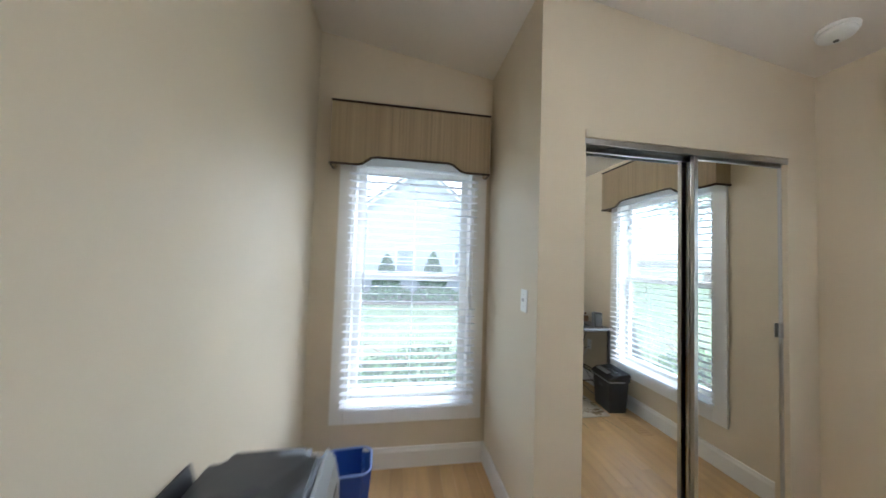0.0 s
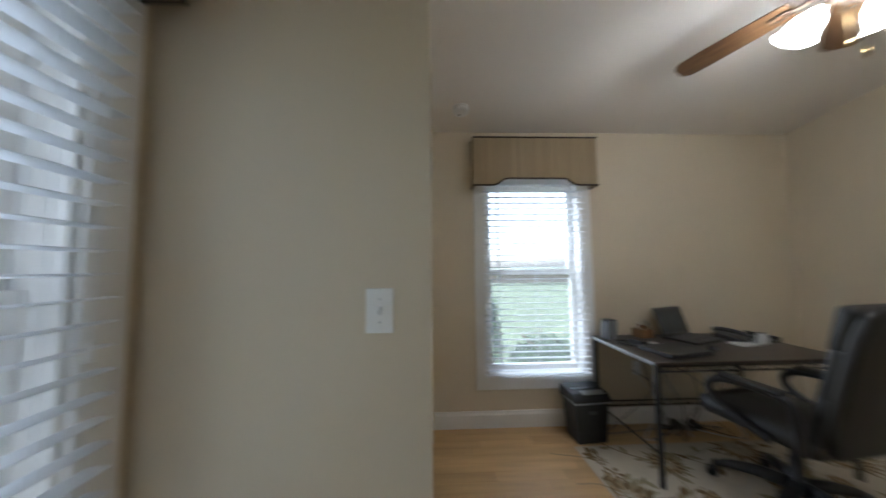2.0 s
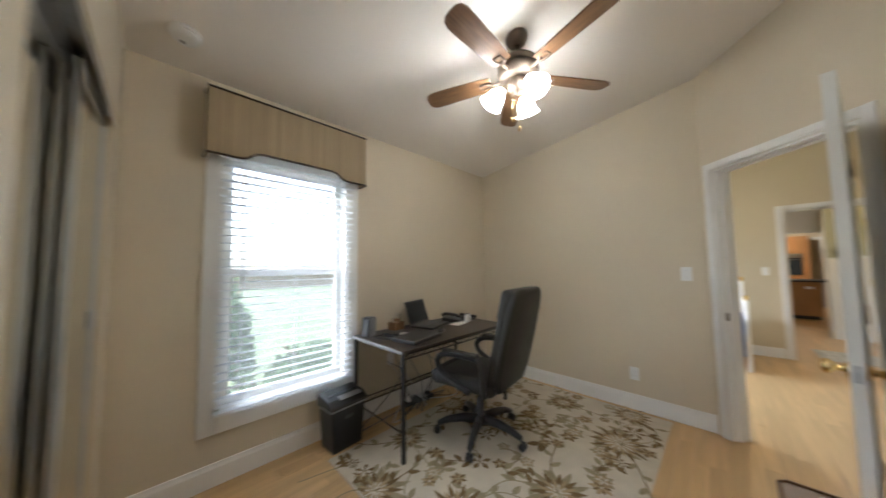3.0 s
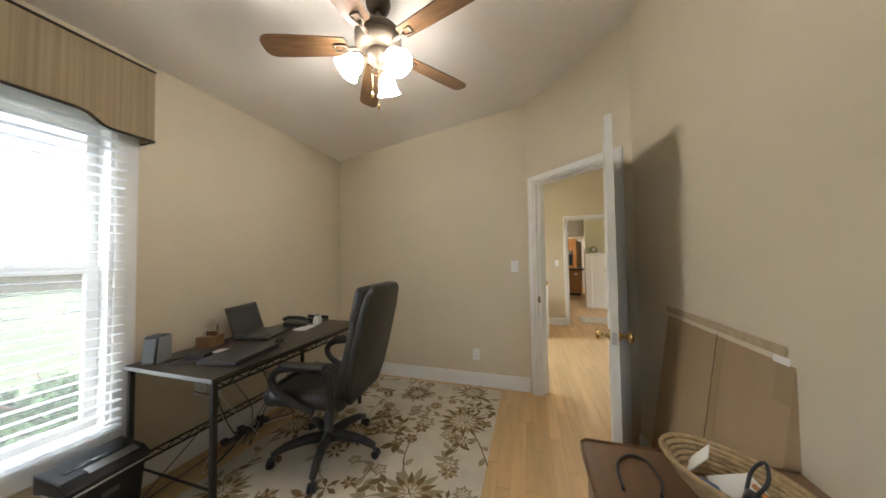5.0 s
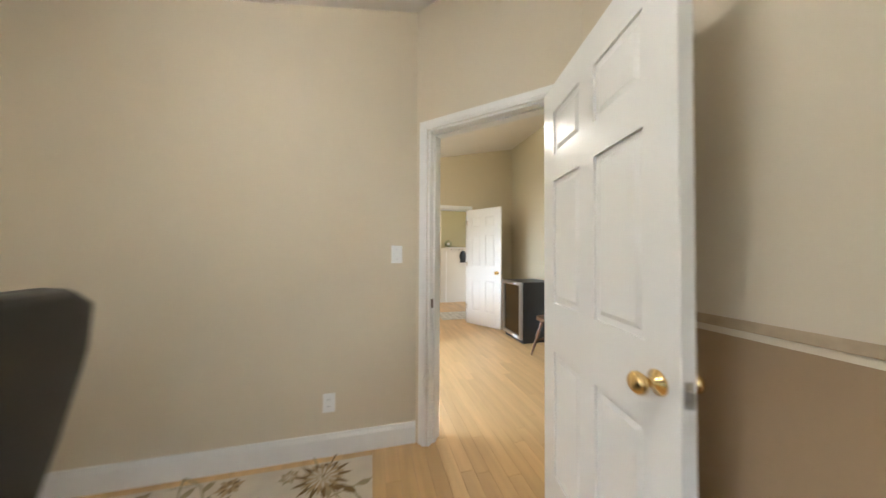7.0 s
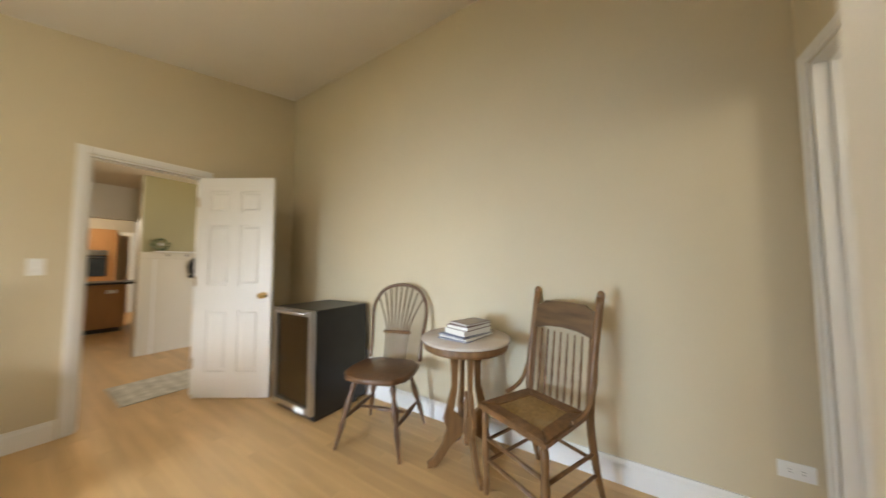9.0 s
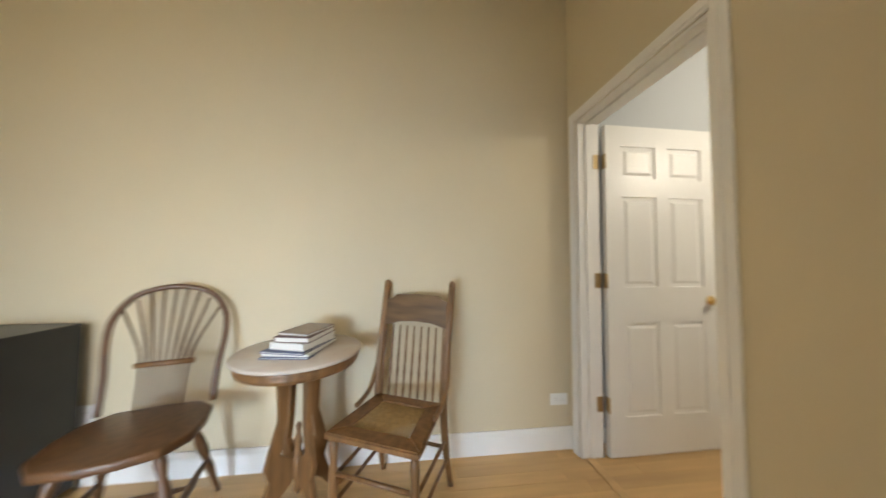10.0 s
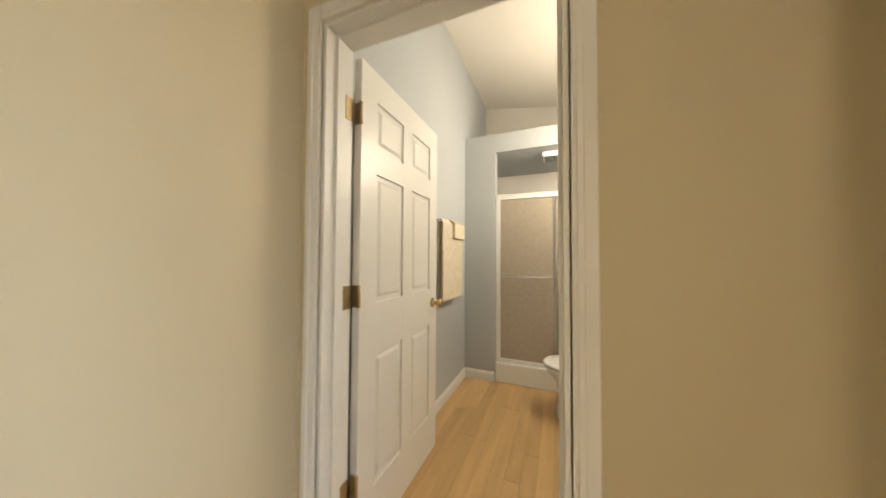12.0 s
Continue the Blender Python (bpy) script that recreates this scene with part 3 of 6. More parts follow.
# ---- ceiling fan ----
FX, FY = 1.726, 0.03
FZ = roof(FX)
fan = thing("ceiling_fan", (FX, FY, FZ), "five-blade ceiling fan with bronze motor and three lit glass shades", "ceiling fan")
tilt = Matrix.Rotation(math.atan(0.15), 4, "Y")
part("canopy", smooth(lathe([(0.068, 0.0), (0.068, -0.02), (0.058, -0.045), (0.035, -0.06), (0.02, -0.062)], 28, turn=tilt)), BRONZE, fan)
part("downrod", lathe([(0.013, -0.05), (0.013, -0.16)], 16), BRONZE, fan)
part("motor", lathe([(0.03, -0.135), (0.06, -0.145), (0.10, -0.16), (0.125, -0.185), (0.128, -0.20), (0.11, -0.21), (0.118, -0.218), (0.128, -0.235), (0.125, -0.26), (0.09, -0.285), (0.06, -0.29)], 36), BRONZE, fan, "antique bronze motor housing")
part("switch_cup", lathe([(0.062, -0.29), (0.066, -0.31), (0.055, -0.345), (0.03, -0.36), (0.012, -0.372), (0.004, -0.385)], 28), BRONZE, fan)
for k in range(5):
    a = radians(19 + 72 * k)
    r = Matrix.Rotation(a, 4, "Z")
    bm = tube([r @ Vector((0.10, 0, -0.262)), r @ Vector((0.15, 0, -0.272)), r @ Vector((0.19, 0, -0.268))], 0.011, 8)
    for u in (-0.022, 0.022):
        tube([r @ Vector((0.16, 0, -0.27)), r @ Vector((0.19, u, -0.268)), r @ Vector((0.235, u, -0.268))], 0.006, 6, bm)
    tube([r @ Vector((0.235, -0.024, -0.268)), r @ Vector((0.235, 0.024, -0.268))], 0.006, 6, bm)
    part("blade_arm", bm, BRONZE, fan, "bronze blade bracket")
    out = [(0.175, -0.052), (0.30, -0.060), (0.50, -0.066), (0.58, -0.066), (0.612, -0.056), (0.628, -0.035), (0.632, 0.0), (0.628, 0.035), (0.612, 0.056), (0.58, 0.066), (0.50, 0.066), (0.30, 0.060), (0.175, 0.052), (0.165, 0.0)]
    bm = prism(out, "z", -0.004, 0.004, 0.0015)
    bl = part("blade", bm, BLADE, fan, "walnut-stained blade")
    bl.matrix_basis = r @ Matrix.Translation((0, 0, -0.258)) @ Matrix.Rotation(radians(12), 4, "X")
for k in range(3):
    a = radians(38 + 120 * k)
    c, s = math.cos(a), math.sin(a)
    part("lamp_arm", tube(curve([(0.05 * c, 0.05 * s, -0.325), (0.085 * c, 0.085 * s, -0.33), (0.10 * c, 0.10 * s, -0.345)]), 0.012, 10), BRONZE, fan)
    lean = Matrix.Translation((0.10 * c, 0.10 * s, -0.34)) @ Matrix.Rotation(a, 4, "Z") @ Matrix.Rotation(radians(-38), 4, "Y")
    bm = lathe([(0.022, 0.0), (0.026, -0.012), (0.045, -0.035), (0.053, -0.06), (0.055, -0.08), (0.062, -0.10), (0.072, -0.115), (0.068, -0.117), (0.052, -0.09), (0.048, -0.06), (0.02, -0.015)], 28)
    sh = part("shade", smooth(bm), SHADE, fan, "bright frosted bell glass shade")
    sh.matrix_basis = lean @ Matrix.Diagonal((1.0, 1.0, 1.0, 1))
for x, l in ((0.02, 0.16), (-0.02, 0.235)):
    bm = tube([(x, 0.03, -0.36), (x, 0.03, -0.36 - l)], 0.0015, 5)
    lathe([(0.002, 0.0), (0.007, -0.012), (0.007, -0.03), (0.003, -0.036)], 10, bm, (x, 0.03, -0.36 - l))
    part("pull_chain", bm, BRASS, fan)

# smoke detector on the sloping ceiling
sd = thing("smoke_detector", (2.87, 1.51, roof(2.87)), "round white smoke detector on the ceiling", "smoke detector")
sd.matrix_basis = Matrix.Translation((2.87, 1.51, roof(2.87))) @ tilt
part("base", smooth(lathe([(0.068, 0.0), (0.068, -0.012), (0.064, -0.016)], 32)), PLATE, sd)
part("cover", smooth(lathe([(0.060, -0.016), (0.060, -0.03), (0.052, -0.038), (0.03, -0.042), (0.0, -0.042)], 32)), PLATE, sd)
part("button", lathe([(0.009, -0.042), (0.009, -0.045)], 12, at=(0.02, 0.01, 0)), GREYP, sd)

# ---- lamps of the other rooms ----
LX, LY = 0.75, -2.80
t = thing("ceiling_lamp", (LX, LY, roof2(LX)), "lit frosted glass lamp hanging on a short bronze stem", "ceiling lamp")
part("canopy", smooth(lathe([(0.06, 0.0), (0.06, -0.02), (0.03, -0.045), (0.012, -0.05)], 24, turn=Matrix.Rotation(math.atan(0.2), 4, "Y"))), BRONZE, t)
part("stem", lathe([(0.011, -0.03), (0.011, -0.21)], 14), BRONZE, t)
part("rim", smooth(lathe([(0.04, -0.20), (0.15, -0.215), (0.155, -0.235), (0.14, -0.245)], 32)), BRONZE, t)
part("dome", smooth(lathe([(0.14, -0.243), (0.135, -0.275), (0.10, -0.315), (0.05, -0.335), (0.0, -0.34)], 32)), DOME, t, "bright frosted glass dome")
t.scale = (0.86, 0.86, 0.86)
lamp("bath_light", "POINT", (-0.02, 1.1, 2.15), 6.8, (1.0, 0.90, 0.74), 0.25)
lamp("hall_light", "POINT", (-0.33, -5.62, 2.2), 1.6, (1.0, 0.86, 0.66), 0.1)
# unseen point lamp, added to brighten the far kitchen
lamp("kitchen_fill", "POINT", (0.37, -10.67, 2.2), 13, (1.0, 0.88, 0.68), 0.15)
# daylight of the second room's window
win = lamp("window_daylight", "AREA", (XE + 0.06, -2.75, 0.80), 5.4, (0.62, 0.79, 1.0), 1.1, (-1.4, -1.9, -0.15))
win.data.shape, win.data.size, win.data.size_y = "RECTANGLE", 1.7, 0.75
win.data.spread = radians(75)

# ---- office things ----
def wall_plate(name, m, label, category, toggle):
    """A switch or outlet plate; local x along the wall, y out of it."""
    t = thing(name, (0, 0, 0), label, category)
    t.matrix_basis = m
    part("plate", box(-0.036, 0.0005, -0.058, 0.036, 0.006, 0.058, 0.003), PLATE, t)
    if toggle:
        part("toggle", prism([(0.006, -0.011), (0.019, 0.004), (0.019, 0.011), (0.006, 0.011)], "x", -0.005, 0.005), PLATE, t)
        for z in (-0.03, 0.03):
            part("screw", lathe([(0.003, 0.006), (0.003, 0.007)], 8, turn=Matrix.Translation((0, 0, z)) @ Matrix.Rotation(-math.pi / 2, 4, "X")), STEEL, t)
    else:
        for z in (-0.02, 0.02):
            part("socket", box(-0.016, 0.006, z - 0.013, 0.016, 0.0075, z + 0.013, 0.001), PLATE, t)
            for x in (-0.006, 0.006):
                part("slot", box(x - 0.0012, 0.0072, z - 0.005, x + 0.0012, 0.0078, z + 0.005), GREYP, t)
    return t


def on_wall(x, y, z, turn):
    return pose(x, y, z, 0, 0, turn)


wall_plate("light_switch", on_wall(CX, 1.88, 1.235, 90), "white toggle light switch on the closet wall", "light switch", True)
wall_plate("light_switch", on_wall(1.09, YS, 1.237, 0), "white toggle light switch beside the doorway", "light switch", True)
wall_plate("wall_outlet", on_wall(1.497, YS, 0.32, 0), "white wall outlet above the baseboard", "outlet", False)
wall_plate("wall_outlet", on_wall(XE, -0.02, 0.46, 90), "white wall outlet under the desk", "outlet", False)
wall_plate("light_switch", on_wall(0.426, R2S, 1.20, 0), "white light switch beside the hall doorway", "light switch", True)
wall_plate("wall_outlet", on_wall(R2W, -0.55, 0.305, -90) @ Matrix.Rotation(math.pi / 2, 4, "Y"), "white outlet lying sideways near the bathroom door", "outlet", False)

wall_plate("wall_outlet", on_wall(R2W, -2.195, 0.19, -90), "white outlet low on the wall behind the table", "outlet", False)
wall_plate("wall_outlet", on_wall(R2W, -3.187, 0.35, -90), "white outlet on the wall beside the small fridge", "outlet", False)

# desk
DX0, DX1, DY0, DY1, DZ = 2.44, 3.13, -0.90, 0.39, 0.75
desk = thing("desk", (0, 0, 0), "dark wood-topped desk with a black metal truss frame", "desk")
part("desktop", box(DX0, DY0, DZ - 0.018, DX1, DY1, DZ, 0.003), DESKTOP, desk, "espresso laminate top")
part("edge_band", box(DX0 + 0.002, DY1 + 0.0005, DZ - 0.02, DX1, DY1 + 0.006, DZ - 0.001, 0.002), SILVERP, desk, "pale metal edge strip")
for x in (DX0 + 0.02, DX1 - 0.02):
    for y in (DY0 + 0.02, DY1 - 0.02):
        bm = box(x - 0.0125, y - 0.0125, 0.012, x + 0.0125, y + 0.0125, DZ - 0.019, 0.003)
        lathe([(0.012, 0.0), (0.012, 0.012)], 12, bm, (x, y, 0.0))
        part("leg", bm, IRON, desk)


def truss(x0, x1, y0, y1, za, zb, n):
    for z in (za, zb):
        part("rail", tube([(x0, y0, z), (x1, y1, z)], 0.0065, 8), IRON, desk)
    pts = []
    for k in range(n + 1):
        u = k / n
        pts.append((x0 + (x1 - x0) * u, y0 + (y1 - y0) * u, za if k % 2 else zb))
    part("truss_wire", tube(pts, 0.004, 6), IRON, desk)


truss(DX0 + 0.02, DX0 + 0.02, DY0 + 0.03, DY1 - 0.03, DZ - 0.062, DZ - 0.03, 24)
truss(DX1 - 0.02, DX1 - 0.02, DY0 + 0.03, DY1 - 0.03, 0.175, 0.215, 24)
for y in (DY0 + 0.02, DY1 - 0.02):
    part("side_rail", tube([(DX0 + 0.03, y, DZ - 0.03), (DX1 - 0.03, y, DZ - 0.03)], 0.0065, 8), IRON, desk)
    part("floor_rail", tube([(DX0 + 0.02, y, 0.2), (DX1 - 0.02, y, 0.2)], 0.006, 8), IRON, desk)

# things on the desk
sp = thing("speaker", (3.02, 0.31, DZ), "small black desktop speaker with silver side", "speaker", 20)
part("cabinet", prism([(-0.05, 0), (0.045, 0), (0.03, 0.145), (0.02, 0.155), (-0.05, 0.155)], "x", -0.04, 0.04, 0.006), BLACK, sp)
part("side_trim", prism([(-0.048, 0.004), (0.04, 0.004), (0.026, 0.15), (-0.048, 0.15)], "x", -0.046, -0.0405), SILVERP, sp, "silver side panel")
part("grille", prism([(0.0462, 0.012), (0.0492, 0.012), (0.0342, 0.14), (0.0312, 0.14)], "x", -0.033, 0.033), GREYP, sp)
org = thing("pen_organizer", (3.05, 0.0, DZ), "brown wooden desk organizer holding pens", "organizer", 10)
part("box", box(-0.05, -0.06, 0, 0.05, 0.06, 0.07, 0.004), CHERRY, org)
part("divider", box(-0.05, -0.004, 0.07, 0.05, 0.004, 0.10, 0.002), CHERRY, org)
for k, (x, y, h) in enumerate(((0.02, -0.03, 0.15), (-0.01, -0.04, 0.14), (0.01, 0.03, 0.13))):
    part("pen", lathe([(0.004, 0.071), (0.004, h - 0.01), (0.002, h)], 8, at=(x, y, 0)), (STEEL, BLACK, PAPER)[k], org)


def laptop(x, y, turn, label, lid):
    t = thing("laptop", (x, y, DZ), label, "laptop", turn)
    part("base", box(-0.17, -0.12, 0.004, 0.17, 0.12, 0.022, 0.005), BLACK, t)
    if lid:
        part("keyboard", box(-0.145, -0.04, 0.0222, 0.145, 0.075, 0.0245, 0.001), GREYP, t)
        part("touchpad", box(-0.045, -0.105, 0.0222, 0.045, -0.055, 0.0232), GREYP, t)
        m = Matrix.Translation((0, 0.118, 0.022)) @ Matrix.Rotation(radians(-18), 4, "X")
        bm = box(-0.17, -0.004, 0, 0.17, 0.004, 0.225, 0.003)
        bmesh.ops.transform(bm, matrix=m, verts=bm.verts)
        part("lid", bm, BLACK, t, "black screen housing")
        bm = box(-0.155, -0.0055, 0.018, 0.155, -0.0042, 0.21)
        bmesh.ops.transform(bm, matrix=m, verts=bm.verts)
        part("screen", bm, DARKGL, t, "dark switched-off screen")
    else:
        part("lid", box(-0.17, -0.12, 0.0222, 0.17, 0.12, 0.031, 0.004), BLACK, t)
    for a in (-0.14, 0.14):
        for b in (-0.095, 0.095):
            part("foot", lathe([(0.008, 0.0), (0.008, 0.0042)], 8, at=(a, b, 0)), BLACK, t)
    return t


laptop(2.92, -0.31, -72, "open black laptop with a dark screen", True)
laptop(2.63, 0.10, -80, "closed black laptop lying on the desk", False)
solid("sticky_note", box(-0.035, -0.035, 0, 0.035, 0.035, 0.004), PAPER, "small white note on the desk", "note", (2.86, 0.06, DZ), 20)
solid("notepad", box(-0.05, -0.08, 0, 0.05, 0.08, 0.008, 0.001), PAPER, "white notepad lying on the desk", "notepad", (2.78, -0.56, DZ), 10)
ph = thing("telephone", (2.92, -0.62, DZ), "black desk telephone with a handset", "telephone", -60)
part("body", prism([(-0.09, 0), (0.09, 0), (0.09, 0.05), (-0.09, 0.025)], "x", -0.08, 0.08, 0.008), BLACK, ph)
part("handset", smooth(tube(curve([(-0.06, -0.09, 0.06), (-0.06, -0.05, 0.075), (-0.06, 0.05, 0.085), (-0.06, 0.09, 0.07)]), 0.016, 10)), BLACK, ph)
part("keypad", prism([(-0.06, 0.031), (0.04, 0.0445), (0.04, 0.048), (-0.06, 0.034)], "x", -0.02, 0.06), GREYP, ph)
st = thing("tape_dispenser", (2.79, -0.72, DZ), "white plastic dispenser beside the telephone", "dispenser", 20)
part("body", prism([(-0.05, 0), (0.05, 0), (0.05, 0.03), (0.02, 0.075), (-0.03, 0.075), (-0.05, 0.04)], "x", -0.022, 0.022, 0.005), PLATE, st)
part("roll", lathe([(0.026, -0.01), (0.026, 0.01)], 20, at=(0, -0.005, 0.06), turn=Matrix.Rotation(math.pi / 2, 4, "Y")), GREYP, st)
tr = thing("paper_tray", (2.93, -0.80, DZ), "black letter tray at the end of the desk", "tray", 0)
part("base", box(-0.12, -0.09, 0, 0.12, 0.07, 0.012, 0.003), BLACK, tr)
for y in (-0.09, 0.066):
    part("side", box(-0.12, y, 0.0125, 0.12, y + 0.004, 0.04), BLACK, tr)
ms = thing("mouse", (2.68, -0.22, DZ), "black computer mouse on the desk", "mouse", 30)
bm = bmesh.new()
bmesh.ops.create_uvsphere(bm, u_segments=16, v_segments=10, radius=1)
bmesh.ops.transform(bm, verts=bm.verts, matrix=Matrix.Translation((0, 0, 0.002)) @ Matrix.Diagonal((0.03, 0.052, 0.03, 1)))
bmesh.ops.bisect_plane(bm, geom=bm.verts[:] + bm.edges[:] + bm.faces[:], plane_co=(0, 0, 0.001), plane_no=(0, 0, -1), clear_outer=True)
part("shell", smooth(bm), BLACK, ms)
part("wheel", lathe([(0.006, -0.003), (0.006, 0.003)], 10, at=(0, 0.025, 0.027), turn=Matrix.Rotation(math.pi / 2, 4, "Y")), GREYP, ms)
hd = thing("headset", (2.84, 0.20, DZ), "black cable and adapter heap on the desk", "adapter", 15)
part("brick", box(-0.06, -0.03, 0.0, 0.06, 0.03, 0.035, 0.006), BLACK, hd)
part("cord", tube(curve([(0.06, 0, 0.015), (0.11, 0.03, 0.006), (0.1, 0.09, 0.006), (0.02, 0.1, 0.006), (-0.06, 0.07, 0.006)]), 0.0045, 6), BLACK, hd)

# cables and power strip under the desk
ps = thing("power_strip", (3.07, -0.28, 0.0), "black power strip with plugs on the floor", "power strip", 85)
part("bar", box(-0.17, -0.028, 0, 0.17, 0.028, 0.035, 0.006), BLACK, ps)
for k in range(4):
    part("plug", box(-0.13 + 0.075 * k, -0.02, 0.0352, -0.09 + 0.075 * k, 0.02, 0.07, 0.005), (BLACK, PLATE, GREYP, PLATE)[k], ps)
rng = random.Random(4)
for k in range(9):
    y = -0.6 + 0.09 * k
    pts = [(3.12, y + rng.uniform(-0.1, 0.1), DZ - 0.03 if k % 3 == 0 else 0.46)]
    pts += [(3.06 + rng.uniform(-0.05, 0.04), y + rng.uniform(-0.2, 0.2), rng.uniform(0.15, 0.4)), (3.0 + rng.uniform(-0.15, 0.08), y + rng.uniform(-0.2, 0.2), 0.03),
            (2.93 + rng.uniform(-0.1, 0.15), y + rng.uniform(-0.25, 0.25), 0.008), (3.06, -0.28 + rng.uniform(-0.15, 0.15), 0.04)]
    solid("cable", tube(curve(pts), 0.0038, 6), (BLACK, WHITECABLE, GREYP)[k % 3], ("black", "white", "grey")[k % 3] + " loose cable trailing under the desk", "cable", group="cables under the desk")

# shredder
sh = thing("paper_shredder", (2.99, 0.545, 0.0), "black office paper shredder with silver top trim", "shredder", 5)
bm = bmesh.new()
bx(bm, -0.10, -0.135, 0.0, 0.10, 0.135, 0.30, 0.012)
for v in bm.verts:
    f = 0.86 + 0.14 * v.co.z / 0.30
    v.co.x, v.co.y = v.co.x * f, v.co.y * f
part("bin", bm, BLACK, sh)
part("head", prism([(-0.112, 0.301), (0.105, 0.301), (0.105, 0.385), (-0.06, 0.365), (-0.112, 0.33)], "y", -0.15, 0.15, 0.01), BLACK, sh)
part("trim", box(-0.1145, -0.152, 0.302, 0.05, 0.152, 0.312, 0.003), STEEL, sh, "silver trim line")
part("slot", prism([(-0.01, 0.3735), (0.012, 0.376), (0.012, 0.379), (-0.01, 0.3765)], "y", -0.11, 0.11), DARKGL, sh)
part("control", prism([(-0.075, 0.356), (-0.035, 0.3695), (-0.035, 0.3735), (-0.075, 0.360)], "y", -0.12, 0.06), STEEL, sh, "silver control strip")
part("badge", box(-0.0985, -0.03, 0.22, -0.0945, 0.03, 0.245), GREYP, sh)

# floor vent
v = thing("floor_vent", (2.98, 0.86, 0.0), "tan slotted floor register in the wood floor", "floor vent", 0)
part("rim", box(-0.055, -0.14, 0.0, 0.055, 0.14, 0.004, 0.001), FLOORW, v)
for k in range(9):
    part("slot", box(-0.04, -0.112 + 0.026 * k, 0.0041, 0.04, -0.100 + 0.026 * k, 0.0052), FLOORGAP, v)

# office chair
ch = thing("office_chair", (2.294, -0.264, 0.012), "black leather executive office chair on a five-star base", "office chair", 6)
for k in range(5):
    a = radians(36 + 72 * k)
    r = Matrix.Rotation(a, 4, "Z")
    bm = tube([r @ Vector(p) for p in ((0.03, 0, 0.115), (0.15, 0, 0.12), (0.26, 0, 0.105), (0.335, 0, 0.075))], 0.03, 8, taper=[0.036, 0.032, 0.026, 0.02])
    part("base_arm", bm, BLACK, ch)
    bm = bmesh.new()
    for s in (-0.014, 0.014):
        lathe([(0.010, -0.009), (0.026, -0.008), (0.026, 0.008), (0.010, 0.009)], 14, bm, r @ Vector((0.345, s, 0.026)), r @ Matrix.Rotation(math.pi / 2, 4, "X"))
    lathe([(0.009, 0.03), (0.009, 0.09)], 8, bm, r @ Vector((0.335, 0, 0)))
    part("caster", bm, BLACK, ch)
part("gas_lift", lathe([(0.045, 0.08), (0.045, 0.14), (0.03, 0.15), (0.03, 0.26), (0.022, 0.262), (0.022, 0.37)], 18), BLACK, ch)
part("mechanism", box(-0.13, -0.09, 0.365, 0.13, 0.09, 0.40, 0.012), BLACK, ch)


def pillow(x0, y0, z0, x1, y1, z1, r, sub=2):
    bm = box(x0, y0, z0, x1, y1, z1)
    bmesh.ops.bevel(bm, geom=bm.edges[:], offset=r, segments=4, profile=0.5, affect="EDGES")
    return smooth(bm)


part("seat", pillow(-0.25, -0.26, 0.40, 0.27, 0.26, 0.51, 0.048), LEATHER, ch, "padded leather seat")
part("seat_roll", smooth(tube(curve([(0.25, -0.23, 0.455), (0.272, 0, 0.458), (0.25, 0.23, 0.455)]), 0.058, 14)), LEATHER, ch, "padded front edge")
lean = Matrix.Translation((-0.23, 0, 0.44)) @ Matrix.Rotation(radians(-13), 4, "Y")
for n, (y, w, z0, z1, d) in enumerate(((0, 0.25, 0.02, 0.30, 0.06), (0, 0.255, 0.26, 0.53, 0.055), (0, 0.25, 0.49, 0.72, 0.065))):
    bm = pillow(-0.015, -w, z0, d, w, z1, 0.032)
    bmesh.ops.transform(bm, matrix=lean, verts=bm.verts)
    part(("lumbar_pad", "back_pad", "head_pad")[n], bm, LEATHER, ch)
outl = [(-0.20, 0.0), (0.20, 0.0), (0.255, 0.12), (0.27, 0.35), (0.265, 0.58), (0.235, 0.70), (0.17, 0.735), (-0.17, 0.735), (-0.235, 0.70), (-0.265, 0.58), (-0.27, 0.35), (-0.255, 0.12)]
bm = prism(outl, "x", -0.05, 0.0, 0.018)
bmesh.ops.transform(bm, matrix=lean, verts=bm.verts)
part("backrest", smooth(bm), LEATHER, ch, "smooth leather back shell")
for s in (-1, 1):
    y = s * 0.285
    pts = curve([(-0.20, y * 0.98, 0.42), (-0.19, y, 0.56), (-0.16, y, 0.655), (0.0, y, 0.672), (0.14, y, 0.655), (0.20, y, 0.60), (0.17, y, 0.53), (0.06, y, 0.47), (-0.08, y * 0.97, 0.42)])
    part("armrest", smooth(tube(pts, 0.022, 10)), BLACK, ch)
    part("arm_pad", pillow(-0.16, y - 0.032, 0.672, 0.14, y + 0.032, 0.70, 0.013), LEATHER, ch)

# rug with woven flowers
RX0, RX1, RY0, RY1 = 1.235, 2.87, -1.475, 0.70
rug = thing("rug", (0, 0, 0), "cream area rug with brown and sage flowers", "rug")
part("field", box(RX0, RY0, 0.0, RX1, RY1, 0.010, 0.003), RUG, rug)
rz = 0.0102
layers = {"B": bmesh.new(), "G": bmesh.new(), "T": bmesh.new(), "C": bmesh.new()}
COUNT = [0]


